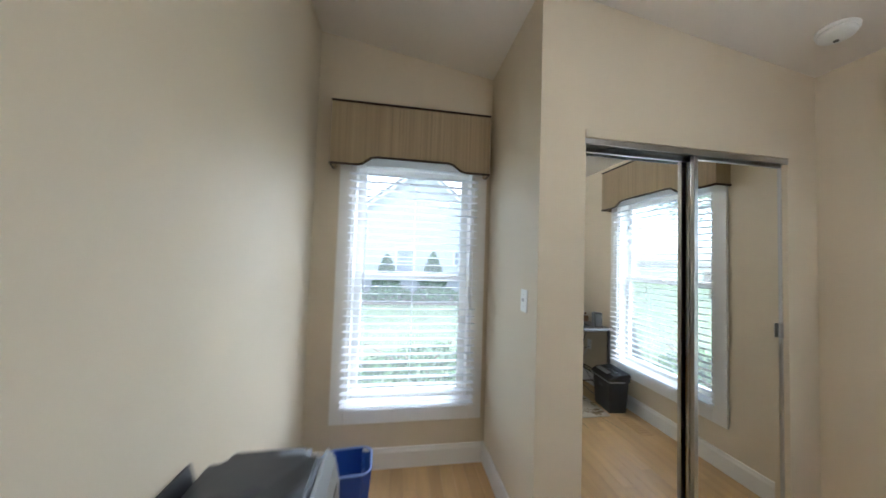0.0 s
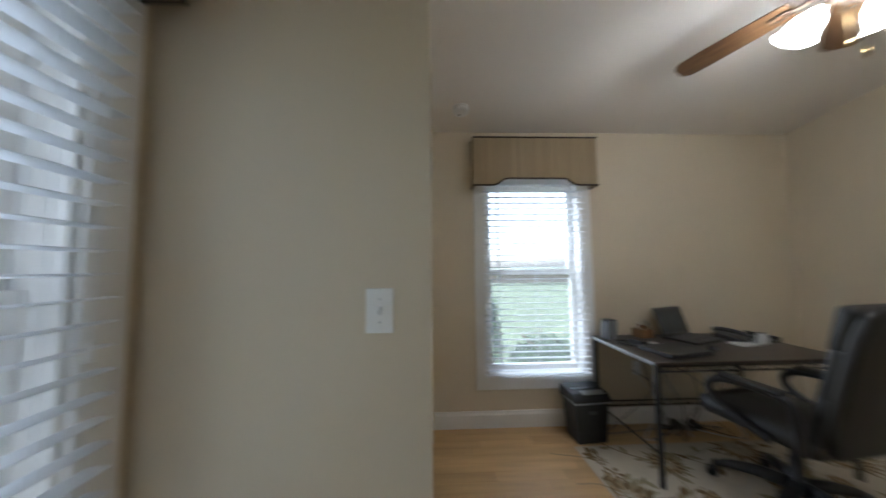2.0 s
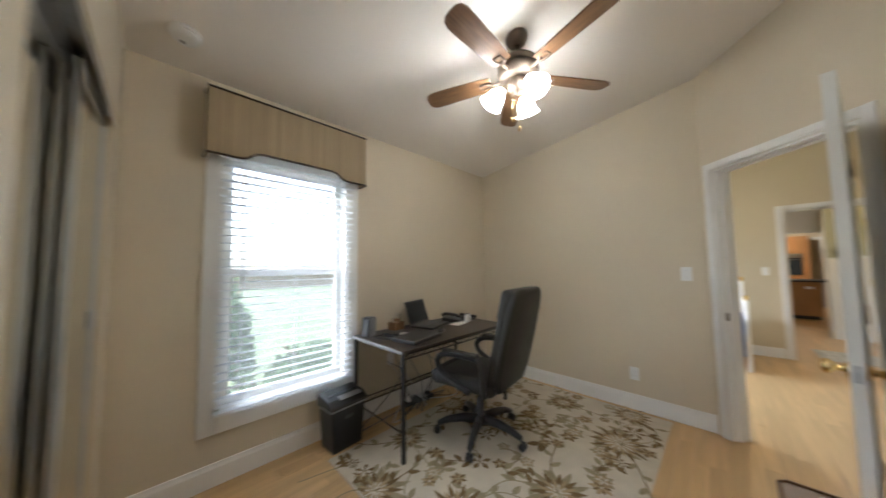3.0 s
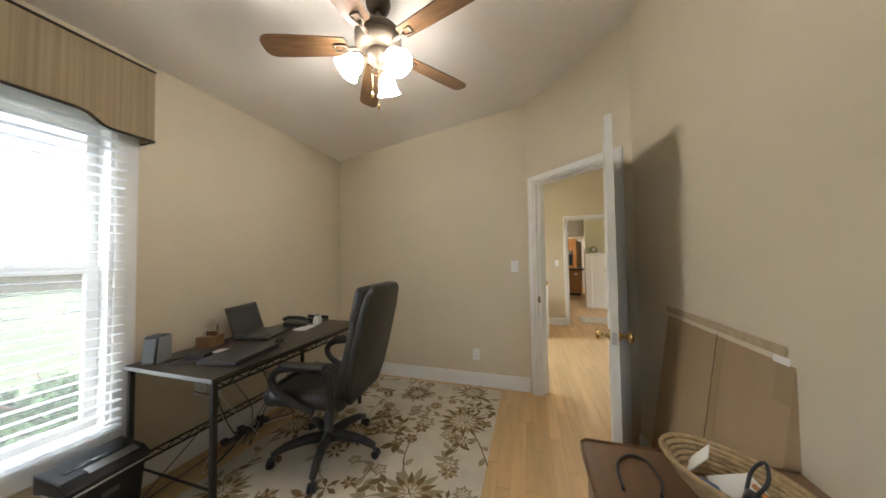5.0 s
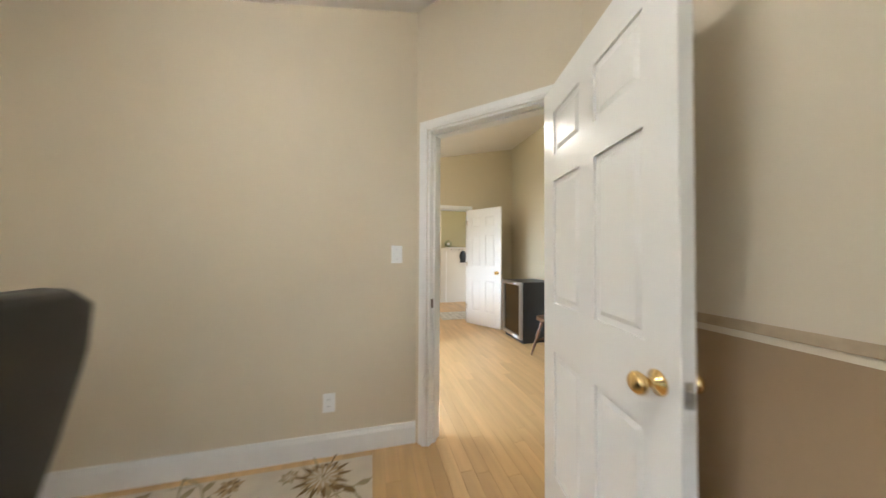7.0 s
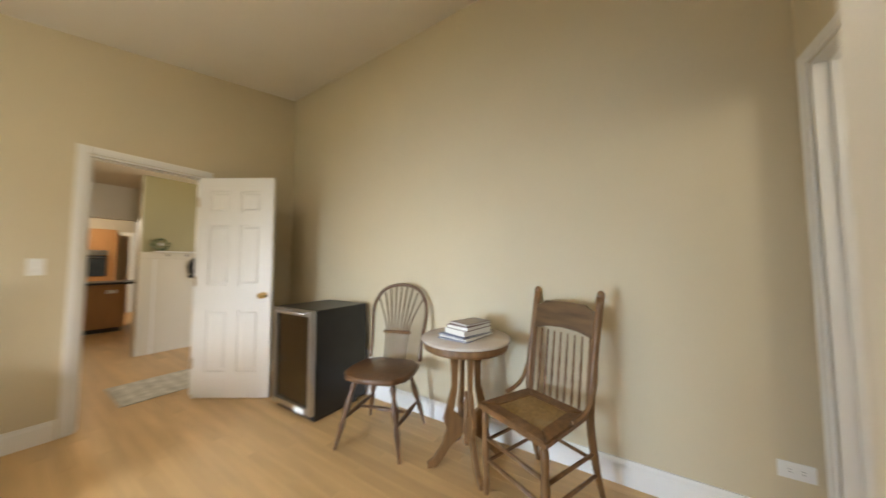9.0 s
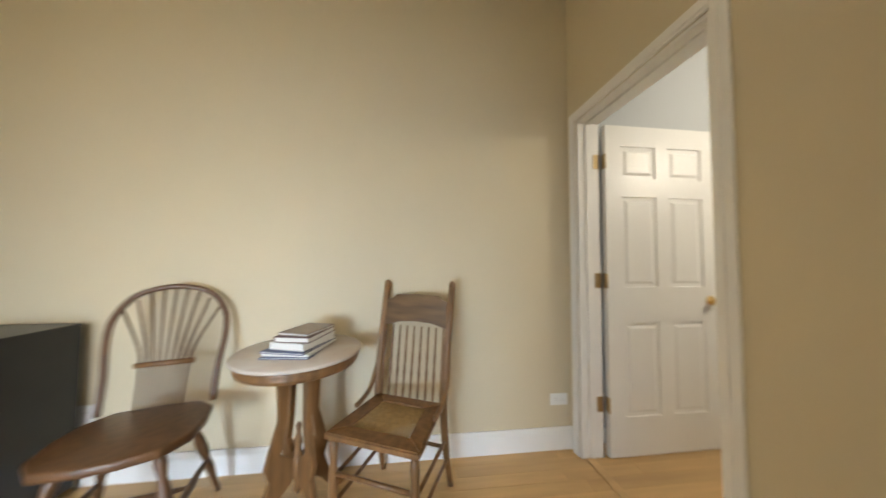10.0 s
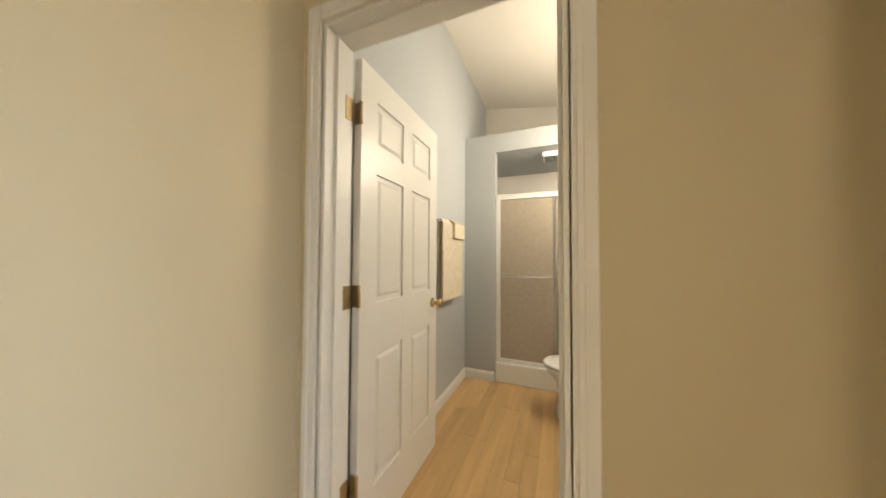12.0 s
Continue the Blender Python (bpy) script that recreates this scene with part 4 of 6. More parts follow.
def leafy(key, cx, cy, a, l, w):
    """A pointed leaf or petal lying on the pile; later ones lie a hair higher."""
    bm = layers[key]
    COUNT[0] += 1
    z = rz + {"G": 0.0004, "B": 0.0010, "T": 0.0016, "C": 0.0022}[key] + (COUNT[0] % 40) * 0.000012
    prof = [(0.0, 0.0), (0.25, 0.8), (0.5, 1.0), (0.78, 0.62), (1.0, 0.0), (0.78, -0.62), (0.5, -1.0), (0.25, -0.8)]
    vs = []
    for u, v in prof:
        x, y = u * l, v * w / 2
        px, py = cx + x * math.cos(a) - y * math.sin(a), cy + x * math.sin(a) + y * math.cos(a)
        vs.append(bm.verts.new((min(max(px, RX0 + 0.012), RX1 - 0.012), min(max(py, RY0 + 0.012), RY1 - 0.012), z)))
    bm.faces.new(vs)


def flower(cx, cy, r, keys, n):
    for i, key in enumerate(keys):
        f = 1 - 0.24 * i
        for k in range(n):
            a = 2 * math.pi * (k + 0.5 * (i % 2)) / n + 0.2 * cx
            leafy(key, cx + 0.12 * r * math.cos(a), cy + 0.12 * r * math.sin(a), a, r * f * 0.9, r * f * (2.6 / n) * 0.85)


def stem(p, q, bend, key="G"):
    p, q = Vector((*p, 0)), Vector((*q, 0))
    d = q - p
    mid = (p + q) / 2 + Vector((-d.y, d.x, 0)) * bend
    pts = curve([p, mid, q], 7)
    bm, w = layers[key], 0.0045
    z = rz + 0.0002
    rows = []
    for i, s in enumerate(pts):
        t = (pts[min(i + 1, len(pts) - 1)] - pts[max(i - 1, 0)]).normalized()
        n = Vector((-t.y, t.x, 0)) * w
        rows.append((bm.verts.new((s.x + n.x, s.y + n.y, z)), bm.verts.new((s.x - n.x, s.y - n.y, z))))
    for (a, b), (c, d2) in zip(rows, rows[1:]):
        bm.faces.new((a, b, d2, c))
    for i in range(3, len(pts) - 1, 3):
        a = math.atan2(d.y, d.x) + (0.8 if i % 2 else -0.8)
        leafy("G" if (i + int(p.x * 10)) % 3 else "B", pts[i].x, pts[i].y, a, 0.09, 0.04)


rng = random.Random(11)
big = [(1.48, -0.86), (2.02, -1.20), (2.62, -1.05), (1.62, -0.10), (2.25, -0.48), (2.66, 0.18), (1.95, 0.40), (1.42, 0.47), (1.50, -1.36), (2.40, 0.62), (2.78, -0.45)]
for i, (x, y) in enumerate(big):
    j = (i * 5 + 3) % len(big)
    for k in range(3):
        a = 2.1 * k + i
        stem((x, y), (x + 0.5 * math.cos(a), y + 0.5 * math.sin(a)), rng.uniform(-0.4, 0.4), "GBG"[k])
    stem((x, y), (x + rng.uniform(-0.45, 0.45), y + rng.uniform(-0.45, 0.45)), rng.uniform(-0.4, 0.4))
    r = (0.205, 0.175, 0.155)[i % 3]
    flower(x, y, r, ("B", "T", "C", "B") if i % 2 == 0 else ("G", "B", "T", "C"), 13 if i % 2 == 0 else 10)
small = 0
while small < 48:
    x, y = rng.uniform(RX0 + 0.05, RX1 - 0.05), rng.uniform(RY0 + 0.05, RY1 - 0.05)
    if min((x - a) ** 2 + (y - b) ** 2 for a, b in big) > 0.028:
        flower(x, y, rng.uniform(0.045, 0.085), rng.choice((("B", "T"), ("G", "T", "C"), ("T", "B"), ("B", "C"))), rng.choice((5, 6, 7)))
        small += 1
        if small % 3:
            stem((x, y), (x + rng.uniform(-0.22, 0.22), y + rng.uniform(-0.22, 0.22)), rng.uniform(-0.5, 0.5), rng.choice("GGB"))
for key, m in (("B", RUGB), ("G", RUGG), ("T", RUGT), ("C", RUG)):
    part("motif", layers[key], m, rug, {"B": "brown tufted flowers", "G": "sage tufted leaves", "T": "tan tufted petals", "C": "cream tufted petals"}[key])["kind"] = "stuff"

# leaning cardboard box
cb = thing("cardboard_box", (0.40, -0.02, 0.0), "flat brown cardboard box leaning on the wall", "cardboard box")
cb.matrix_basis = pose(0.335, -0.02, 0.012, 0, -8.0, 0)
part("carton", box(0.0, -0.375, 0.0, 0.055, 0.37, 1.045, 0.003), CARD, cb)
part("top_flap", prism([(-0.008, 1.0455), (0.0575, 1.0455), (0.060, 1.022), (0.064, 1.022), (0.064, 1.052), (-0.008, 1.052)], "y", -0.385, 0.345, 0.001), CARDE, cb, "pale torn top flap")
part("liner", box(0.0552, 0.295, 0.998, 0.0575, 0.352, 1.021, 0.001), PAPER, cb, "white foam liner showing")
part("seam", box(0.0551, 0.028, 0.0, 0.0560, 0.032, 1.02), CARDD, cb, "dark folded seam")
part("tape", box(0.0551, 0.0375, 0.2, 0.0560, 0.075, 1.0), TAPE, cb, "strip of clear tape")
part("corner_tape", box(0.0551, 0.31, 0.89, 0.0572, 0.372, 1.0, 0.001), TAPE, cb, "torn clear tape")
part("stamp", lathe([(0.028, 0.0551), (0.028, 0.0558)], 20, turn=Matrix.Translation((0, 0.13, 0.52)) @ Matrix.Rotation(math.pi / 2, 4, "Y")), CARDE, cb, "round printed mark")

# low cabinet with basket and printer
cab = thing("low_cabinet", (0, 0, 0), "brown wood-veneer cabinet with a rounded thick top", "cabinet")
TOP = [(0.275, 0.385), (0.792, 0.385), (0.81, 0.403), (0.81, 0.60), (0.67, 0.76), (0.67, 0.93), (0.275, 0.93)]
part("top", prism(TOP, "z", 0.725, 0.75, 0.005), CABWOOD, cab)
part("carcass", prism([(0.29, 0.40), (0.777, 0.40), (0.777, 0.60), (0.65, 0.75), (0.65, 0.92), (0.29, 0.92)], "z", 0.06, 0.7249), CABWOOD, cab)
part("plinth", box(0.31, 0.49, 0.0, 0.63, 0.90, 0.0599), BLACK, cab)
for k in range(2):
    d = part("drawer", box(0.7775, 0.41, 0.08 + 0.32 * k, 0.791, 0.605, 0.385 + 0.32 * k, 0.003), CABWOOD, cab)
    part("handle", tube([(0.7915, 0.51, 0.30 + 0.32 * k), (0.80, 0.515, 0.30 + 0.32 * k), (0.80, 0.555, 0.30 + 0.32 * k), (0.7915, 0.56, 0.30 + 0.32 * k)], 0.004, 8), STEEL, d)
part("bead", tube([(0.28, 0.388, 0.751), (0.79, 0.388, 0.751), (0.807, 0.405, 0.751), (0.807, 0.60, 0.751)], 0.004, 6), CABWOOD, cab)

bk = thing("basket", (0.515, 0.565, 0.75), "shallow oval coiled straw basket full of odds and ends", "basket", 123)
bk.matrix_basis = bk.matrix_basis @ Matrix.Diagonal((0.74, 0.74, 0.8, 1))
for k in range(8):
    u = k / 7
    pts = [((0.10 + 0.095 * u ** 0.8) * math.cos(a), (0.065 + 0.065 * u ** 0.8) * math.sin(a), 0.012 + 0.085 * u) for a in [2 * math.pi * i / 36 for i in range(37)]]
    part("coil", tube(pts, 0.0085, 6), WICKER, bk)
part("bottom", lathe([(0.10, 0.004), (0.10, 0.014)], 28, turn=Matrix.Diagonal((1, 0.65, 1, 1))), WICKER, bk)


def junk(name, bm, m, at, rot, label, category):
    ob = solid(name, bm, m, label, category)
    ob.matrix_basis = bk.matrix_basis @ pose(*at, *rot)
    return ob


junk("glasses_case", pillow(-0.04, -0.014, 0, 0.04, 0.014, 0.02, 0.008), mat("faded_blue", (0.07, 0.15, 0.32), 0.5, var=0.1), (-0.03, -0.04, 0.035), (8, 10, 30), "blue case lying in the basket", "case")
junk("envelope", box(-0.06, -0.035, 0, 0.06, 0.035, 0.003), PAPER, (0.0, 0.01, 0.062), (12, -14, 60), "white envelope sticking up in the basket", "envelope")
junk("envelope", box(-0.05, -0.035, 0, 0.05, 0.035, 0.003), PAPER, (-0.10, 0.01, 0.075), (20, -55, 10), "white card standing in the basket", "envelope")
junk("pouch", pillow(-0.05, -0.03, 0, 0.05, 0.03, 0.03, 0.012), BLACK, (0.08, -0.01, 0.05), (0, 8, 20), "black pouch lying in the basket", "pouch")
junk("marker", lathe([(0.007, 0), (0.007, 0.09), (0.003, 0.1)], 10), mat("orange_plastic", (0.65, 0.25, 0.03), 0.4), (0.03, 0.04, 0.075), (80, 0, 50), "orange marker lying in the basket", "marker")
junk("charger", tube(curve([(0.0, 0, 0.0), (0.0, 0.03, 0.05), (0.03, 0.03, 0.09), (0.05, 0.0, 0.06), (0.03, -0.02, 0.01)]), 0.005, 7), BLACK, (0.03, 0.0, 0.07), (0, 0, 0), "black looped charger cord in the basket", "charger")
solid("cord", tube(curve([(0.74, 0.58, 0.755), (0.73, 0.49, 0.755), (0.69, 0.44, 0.755), (0.65, 0.45, 0.755), (0.64, 0.52, 0.755), (0.66, 0.58, 0.755)]), 0.004, 6), BLACK, "thin black cord lying on the cabinet", "cord")

ps2 = thing("printer_stand", (0.46, 1.30, 0.0), "small dark printer stand beside the wall", "stand")
part("top", box(-0.19, -0.25, 0.57, 0.19, 0.25, 0.595, 0.004), CABWOOD, ps2)
part("shelf", box(-0.17, -0.23, 0.22, 0.17, 0.23, 0.238), CABWOOD, ps2)
for x in (-0.165, 0.165):
    for y in (-0.225, 0.225):
        part("leg", box(x - 0.015, y - 0.015, 0.0, x + 0.015, y + 0.015, 0.5699, 0.003), CABWOOD, ps2)
pr = thing("printer", (0.472, 1.30, 0.595), "dark grey inkjet printer with a silver-grey sloping front", "printer", 2)
part("body", box(-0.17, -0.21, 0.008, 0.17, 0.21, 0.125, 0.018), GREYP, pr)
bm = prism([(-0.172, -0.215), (0.158, -0.215), (0.158, 0.215), (-0.172, 0.215)], "z", 0.126, 0.205)
bmesh.ops.bevel(bm, geom=[e for e in bm.edges if abs(e.verts[0].co.z - e.verts[1].co.z) > 0.05], offset=0.045, segments=5, affect="EDGES")
bmesh.ops.bevel(bm, geom=[e for e in bm.edges if min(v.co.z for v in e.verts) > 0.2], offset=0.016, segments=3, affect="EDGES")
part("lid", smooth(bm), BLACK, pr, "black scanner lid with rounded corners")
part("front", prism([(0.159, 0.015), (0.210, 0.02), (0.208, 0.10), (0.194, 0.165), (0.172, 0.198), (0.159, 0.20)], "y", -0.20, 0.20, 0.01), SILVERP, pr, "silver-grey sloping front")
part("control_strip", prism([(0.2085, 0.055), (0.2125, 0.055), (0.2085, 0.115), (0.2045, 0.115)], "y", 0.02, 0.15, 0.001), GREYP, pr)
part("rear_feed", prism([(-0.19, 0.10), (-0.173, 0.10), (-0.205, 0.215), (-0.213, 0.215)], "y", -0.15, 0.15), BLACK, pr, "raised rear paper feed")
for a in (-0.14, 0.14):
    for b in (-0.15, 0.15):
        part("foot", lathe([(0.012, 0.0), (0.012, 0.009)], 8, at=(a, b, 0)), BLACK, pr)

bn = thing("waste_bin", (0.605, 2.08, 0.0), "blue plastic recycling bin standing in the alcove", "bin", 5)
bm = bmesh.new()
bx(bm, -0.13, -0.11, 0.0, 0.13, 0.11, 0.40)
bmesh.ops.bevel(bm, geom=[e for e in bm.edges if abs(e.verts[0].co.z - e.verts[1].co.z) > 0.3], offset=0.05, segments=5, affect="EDGES")
top = [f for f in bm.faces if f.normal.z > 0.9 and f.calc_center_median().z > 0.39]
for v2 in bm.verts:
    f = 0.8 + 0.2 * v2.co.z / 0.4
    v2.co.x, v2.co.y = v2.co.x * f, v2.co.y * f
r = bmesh.ops.inset_region(bm, faces=top, thickness=0.008)
for v2 in {w for f in top for w in f.verts}:
    v2.co.z = 0.03
    v2.co.x, v2.co.y = v2.co.x * 0.82, v2.co.y * 0.82
part("tub", bm, BLUEP, bn)
ring = [(sx * 0.077 + 0.05 * math.cos(a), sy * 0.057 + 0.05 * math.sin(a), 0.40) for sx, sy, a0 in ((1, 1, 0), (-1, 1, 90), (-1, -1, 180), (1, -1, 270)) for a in (radians(a0 + 22.5 * k) for k in range(5))]
part("rim", smooth(tube(ring + ring[:1], 0.006, 6)), BLUER, bn, "pale blue rolled rim")
bn.scale = (1.0, 1.0, 0.86)

# ---- second room ----
ORIGIN = Vector((0.0, 0.17, 0))
fg = thing("beverage_fridge", (-0.975, -3.625, 0.0), "black beverage fridge with a steel-framed glass door", "fridge")
part("cabinet", box(-0.31, -0.265, 0.03, 0.20, 0.265, 0.85, 0.006), BLACK, fg)
part("plinth", box(-0.22, -0.25, 0.0, 0.19, 0.25, 0.0299), BLACK, fg)
dr = part("door", box(0.2005, -0.262, 0.055, 0.222, 0.262, 0.06), STEEL, fg)
for y0, y1, z0, z1 in ((-0.263, -0.222, 0.06, 0.848), (0.222, 0.263, 0.06, 0.848), (-0.2219, 0.2219, 0.06, 0.105), (-0.2219, 0.2219, 0.80, 0.848)):
    part("door_frame", box(0.201, y0, z0, 0.24, y1, z1, 0.003), STEEL, dr, "stainless steel door frame")
part("glass", box(0.215, -0.223, 0.104, 0.222, 0.223, 0.801), SMOKED, dr, "smoked glass pane")
part("handle", tube([(0.241, -0.20, 0.825), (0.262, -0.20, 0.828), (0.262, 0.20, 0.828), (0.241, 0.20, 0.825)], 0.009, 8), STEEL, dr, "steel bar handle")
for z in (0.25, 0.42, 0.60):
    part("shelf", box(0.2002, -0.21, z, 0.213, 0.21, z + 0.008), STEEL, fg)
part("badge", box(0.2405, 0.06, 0.058, 0.243, 0.19, 0.10), PAPER, fg, "white energy label")
fg.scale = (1.0, 1.05, 1.0)


def windsor(at, turn):
    t = thing("windsor_chair", at, "dark wooden bow-back chair with turned legs", "chair", turn)
    sh = [(0.20, -0.15), (0.225, -0.05), (0.225, 0.05), (0.20, 0.15), (0.12, 0.205), (0.0, 0.215), (-0.12, 0.20), (-0.195, 0.14), (-0.21, 0.0), (-0.195, -0.14), (-0.12, -0.20), (0.0, -0.215), (0.12, -0.205)]
    part("seat", smooth(prism(sh, "z", 0.42, 0.455, 0.012)), WINDSOR, t)
    feet = []
    for sx, sy in ((1, -1), (1, 1), (-1, -1), (-1, 1)):
        a, b = Vector((0.13 * sx, 0.12 * sy, 0.42)), Vector((0.215 * sx, 0.205 * sy, 0.0))
        rad = [0.012, 0.019, 0.012, 0.02, 0.021, 0.013, 0.018, 0.014, 0.011, 0.009]
        part("leg", tube([a.lerp(b, k / 9) for k in range(10)], 0.015, 10, taper=rad), WINDSOR, t)
        feet.append(a.lerp(b, 0.58))
    for i, j in ((0, 2), (1, 3)):
        part("stretcher", tube([feet[i].lerp(feet[j], k / 4) for k in range(5)], 0.01, 8, taper=[0.008, 0.012, 0.016, 0.012, 0.008]), WINDSOR, t)
    part("stretcher", tube([(feet[0] + feet[2]) / 2, (feet[0] + feet[1] + feet[2] + feet[3]) / 4, (feet[1] + feet[3]) / 2], 0.011, 8, taper=[0.008, 0.015, 0.008]), WINDSOR, t)
    lean = lambda y, z: (-0.17 - 0.26 * (z - 0.455), y, z)
    arc = [lean(-0.185, 0.455), lean(-0.19, 0.6), lean(-0.205, 0.75), lean(-0.195, 0.86), lean(-0.13, 0.955), lean(0, 0.99), lean(0.13, 0.955), lean(0.195, 0.86), lean(0.205, 0.75), lean(0.19, 0.6), lean(0.185, 0.455)]
    part("bow", smooth(tube(curve(arc, 5), 0.013, 10)), WINDSOR, t)
    for k in range(9):
        u = (k - 4) / 4
        top = 0.985 - 0.10 * u * u
        pts = [lean(0.075 * u, 0.455), lean(0.082 * u, 0.62), lean(0.10 * u, 0.72), lean(0.172 * u, top)]
        part("spindle", tube(curve(pts, 4), 0.0055, 7), WINDSOR, t)
    part("cross_rail", tube([lean(-0.10, 0.64), lean(0.10, 0.64)], 0.013, 8), CHERRY, t)
    return t


wch = windsor((-0.94, -2.795, 0), 16)
wch.scale = (1.03, 1.13, 1.05)

tb = thing("parlour_table", (-1.035, -2.18, 0), "small round marble-topped parlour table with scrolled legs", "table")
part("marble_top", smooth(lathe([(0.27, 0.715), (0.285, 0.72), (0.288, 0.728), (0.28, 0.735), (0.0, 0.735)], 48)), MARBLE, tb, "pale veined marble top")
part("apron", smooth(lathe([(0.22, 0.668), (0.262, 0.672), (0.27, 0.69), (0.262, 0.7), (0.275, 0.714)], 48)), CHERRY, tb)
for k in range(4):
    a = radians(47 + 90 * k)
    r = Matrix.Rotation(a, 4, "Z")
    side = [(0.05, 0.668), (0.115, 0.668), (0.10, 0.56), (0.095, 0.44), (0.13, 0.33), (0.15, 0.26), (0.13, 0.20), (0.16, 0.12), (0.215, 0.05), (0.255, 0.03), (0.25, 0.0), (0.20, 0.0), (0.155, 0.04), (0.11, 0.10), (0.03, 0.16), (0.03, 0.26), (0.085, 0.30), (0.06, 0.42), (0.055, 0.54)]
    bm = prism(side, "y", -0.013, 0.013, 0.003)
    bmesh.ops.transform(bm, matrix=r, verts=bm.verts)
    part("leg", bm, CHERRY, tb)
part("finial", smooth(lathe([(0.012, 0.09), (0.02, 0.11), (0.012, 0.14), (0.028, 0.17), (0.028, 0.25), (0.014, 0.29), (0.02, 0.32), (0.01, 0.36), (0.015, 0.39), (0.0, 0.41)], 20)), CHERRY, tb, "turned centre drop")
tb.scale = (0.98, 0.98, 1.03)

z = 0.757
for k, (w, d, h, m, cov, x, y, turn) in enumerate(((0.21, 0.28, 0.008, NAVY, "navy paper-bound magazine", -1.07, -2.20, 25), (0.21, 0.27, 0.010, PAPER, "white magazine", -1.075, -2.19, 20), (0.20, 0.27, 0.009, NAVY, "blue magazine", -1.07, -2.195, 16),
                                           (0.17, 0.24, 0.030, PAPER, "thick white book", -1.08, -2.18, 12), (0.165, 0.235, 0.024, MAROON, "dark maroon hardback", -1.085, -2.175, 18), (0.15, 0.21, 0.012, TAUPE, "taupe paperback", -1.09, -2.17, 12))):
    b = thing("book", (x + 0.045, y + 0.02, z), cov + " in the stack on the marble table", "book", turn + 60, group="books on the marble table")
    t2 = min(0.0025, h / 4)
    part("cover", box(-w / 2, -d / 2, h - t2, w / 2, d / 2, h), m, b)
    part("cover", box(-w / 2, -d / 2, 0, w / 2, d / 2, t2), m, b)
    part("spine", box(-w / 2, -d / 2, t2, -w / 2 + 0.003, d / 2, h - t2), m, b)
    part("page_block", box(-w / 2 + 0.0031, -d / 2 + 0.004, t2 + 0.0001, w / 2 - 0.004, d / 2 - 0.004, h - t2 - 0.0001), PAPER, b)
    z += h + 0.0004

cc = thing("cane_chair", (-0.95, -1.735, 0), "worn oak side chair with a woven cane seat", "chair", -24)
bm = bmesh.new()
for (x0, y0), (x1, y1), (x2, y2), (x3, y3) in (((0.205, -0.215), (0.205, 0.215), (0.13, 0.14), (0.13, -0.14)), ((0.205, 0.215), (-0.18, 0.185), (-0.11, 0.115), (0.13, 0.14)),
                                              ((-0.18, 0.185), (-0.18, -0.185), (-0.11, -0.115), (-0.11, 0.115)), ((-0.18, -0.185), (0.205, -0.215), (0.13, -0.14), (-0.11, -0.115))):
    prism([(x0, y0), (x1, y1), (x2, y2), (x3, y3)], "z", 0.435, 0.465, 0, bm)
bmesh.ops.bevel(bm, geom=[e for e in bm.edges if max(abs(v.co.y) for v in e.verts) > 0.17], offset=0.006, segments=2, affect="EDGES")
part("seat_frame", bm, CHERRY, cc)
bm = bmesh.new()
for k in range(19):
    u = -0.105 + 0.0128 * k
    hw = 0.115 + (u + 0.11) / 0.24 * 0.025
    tube([(u, -hw, 0.452), (u, hw, 0.452)], 0.0022, 4, bm)
for k in range(21):
    v = (k - 10) / 10
    tube([(-0.11, 0.115 * v, 0.454), (0.13, 0.14 * v, 0.454)], 0.0022, 4, bm)
for k in range(-9, 19):
    a = Vector((-0.11, -0.115 + 0.0125 * k, 0.456))
    b = a + Vector((0.24, 0.24, 0))
    for p, q in ((a, b), (Vector((a.x, -a.y, a.z)), Vector((b.x, -b.y, b.z)))):
        lo = max(0.0, (-0.125 - min(p.y, q.y)) / 0.24) if p.y < q.y else max(0.0, (max(p.y, q.y) - 0.125) / 0.24)
        hi = min(1.0, (0.125 - p.y) / 0.24) if p.y < q.y else min(1.0, (p.y + 0.125) / 0.24)
        if hi - lo > 0.05:
            tube([p.lerp(q, lo), p.lerp(q, hi)], 0.0018, 4, bm)
part("cane_panel", bm, CANE, cc, "woven cane panel worn pale in the middle")["kind"] = "stuff"
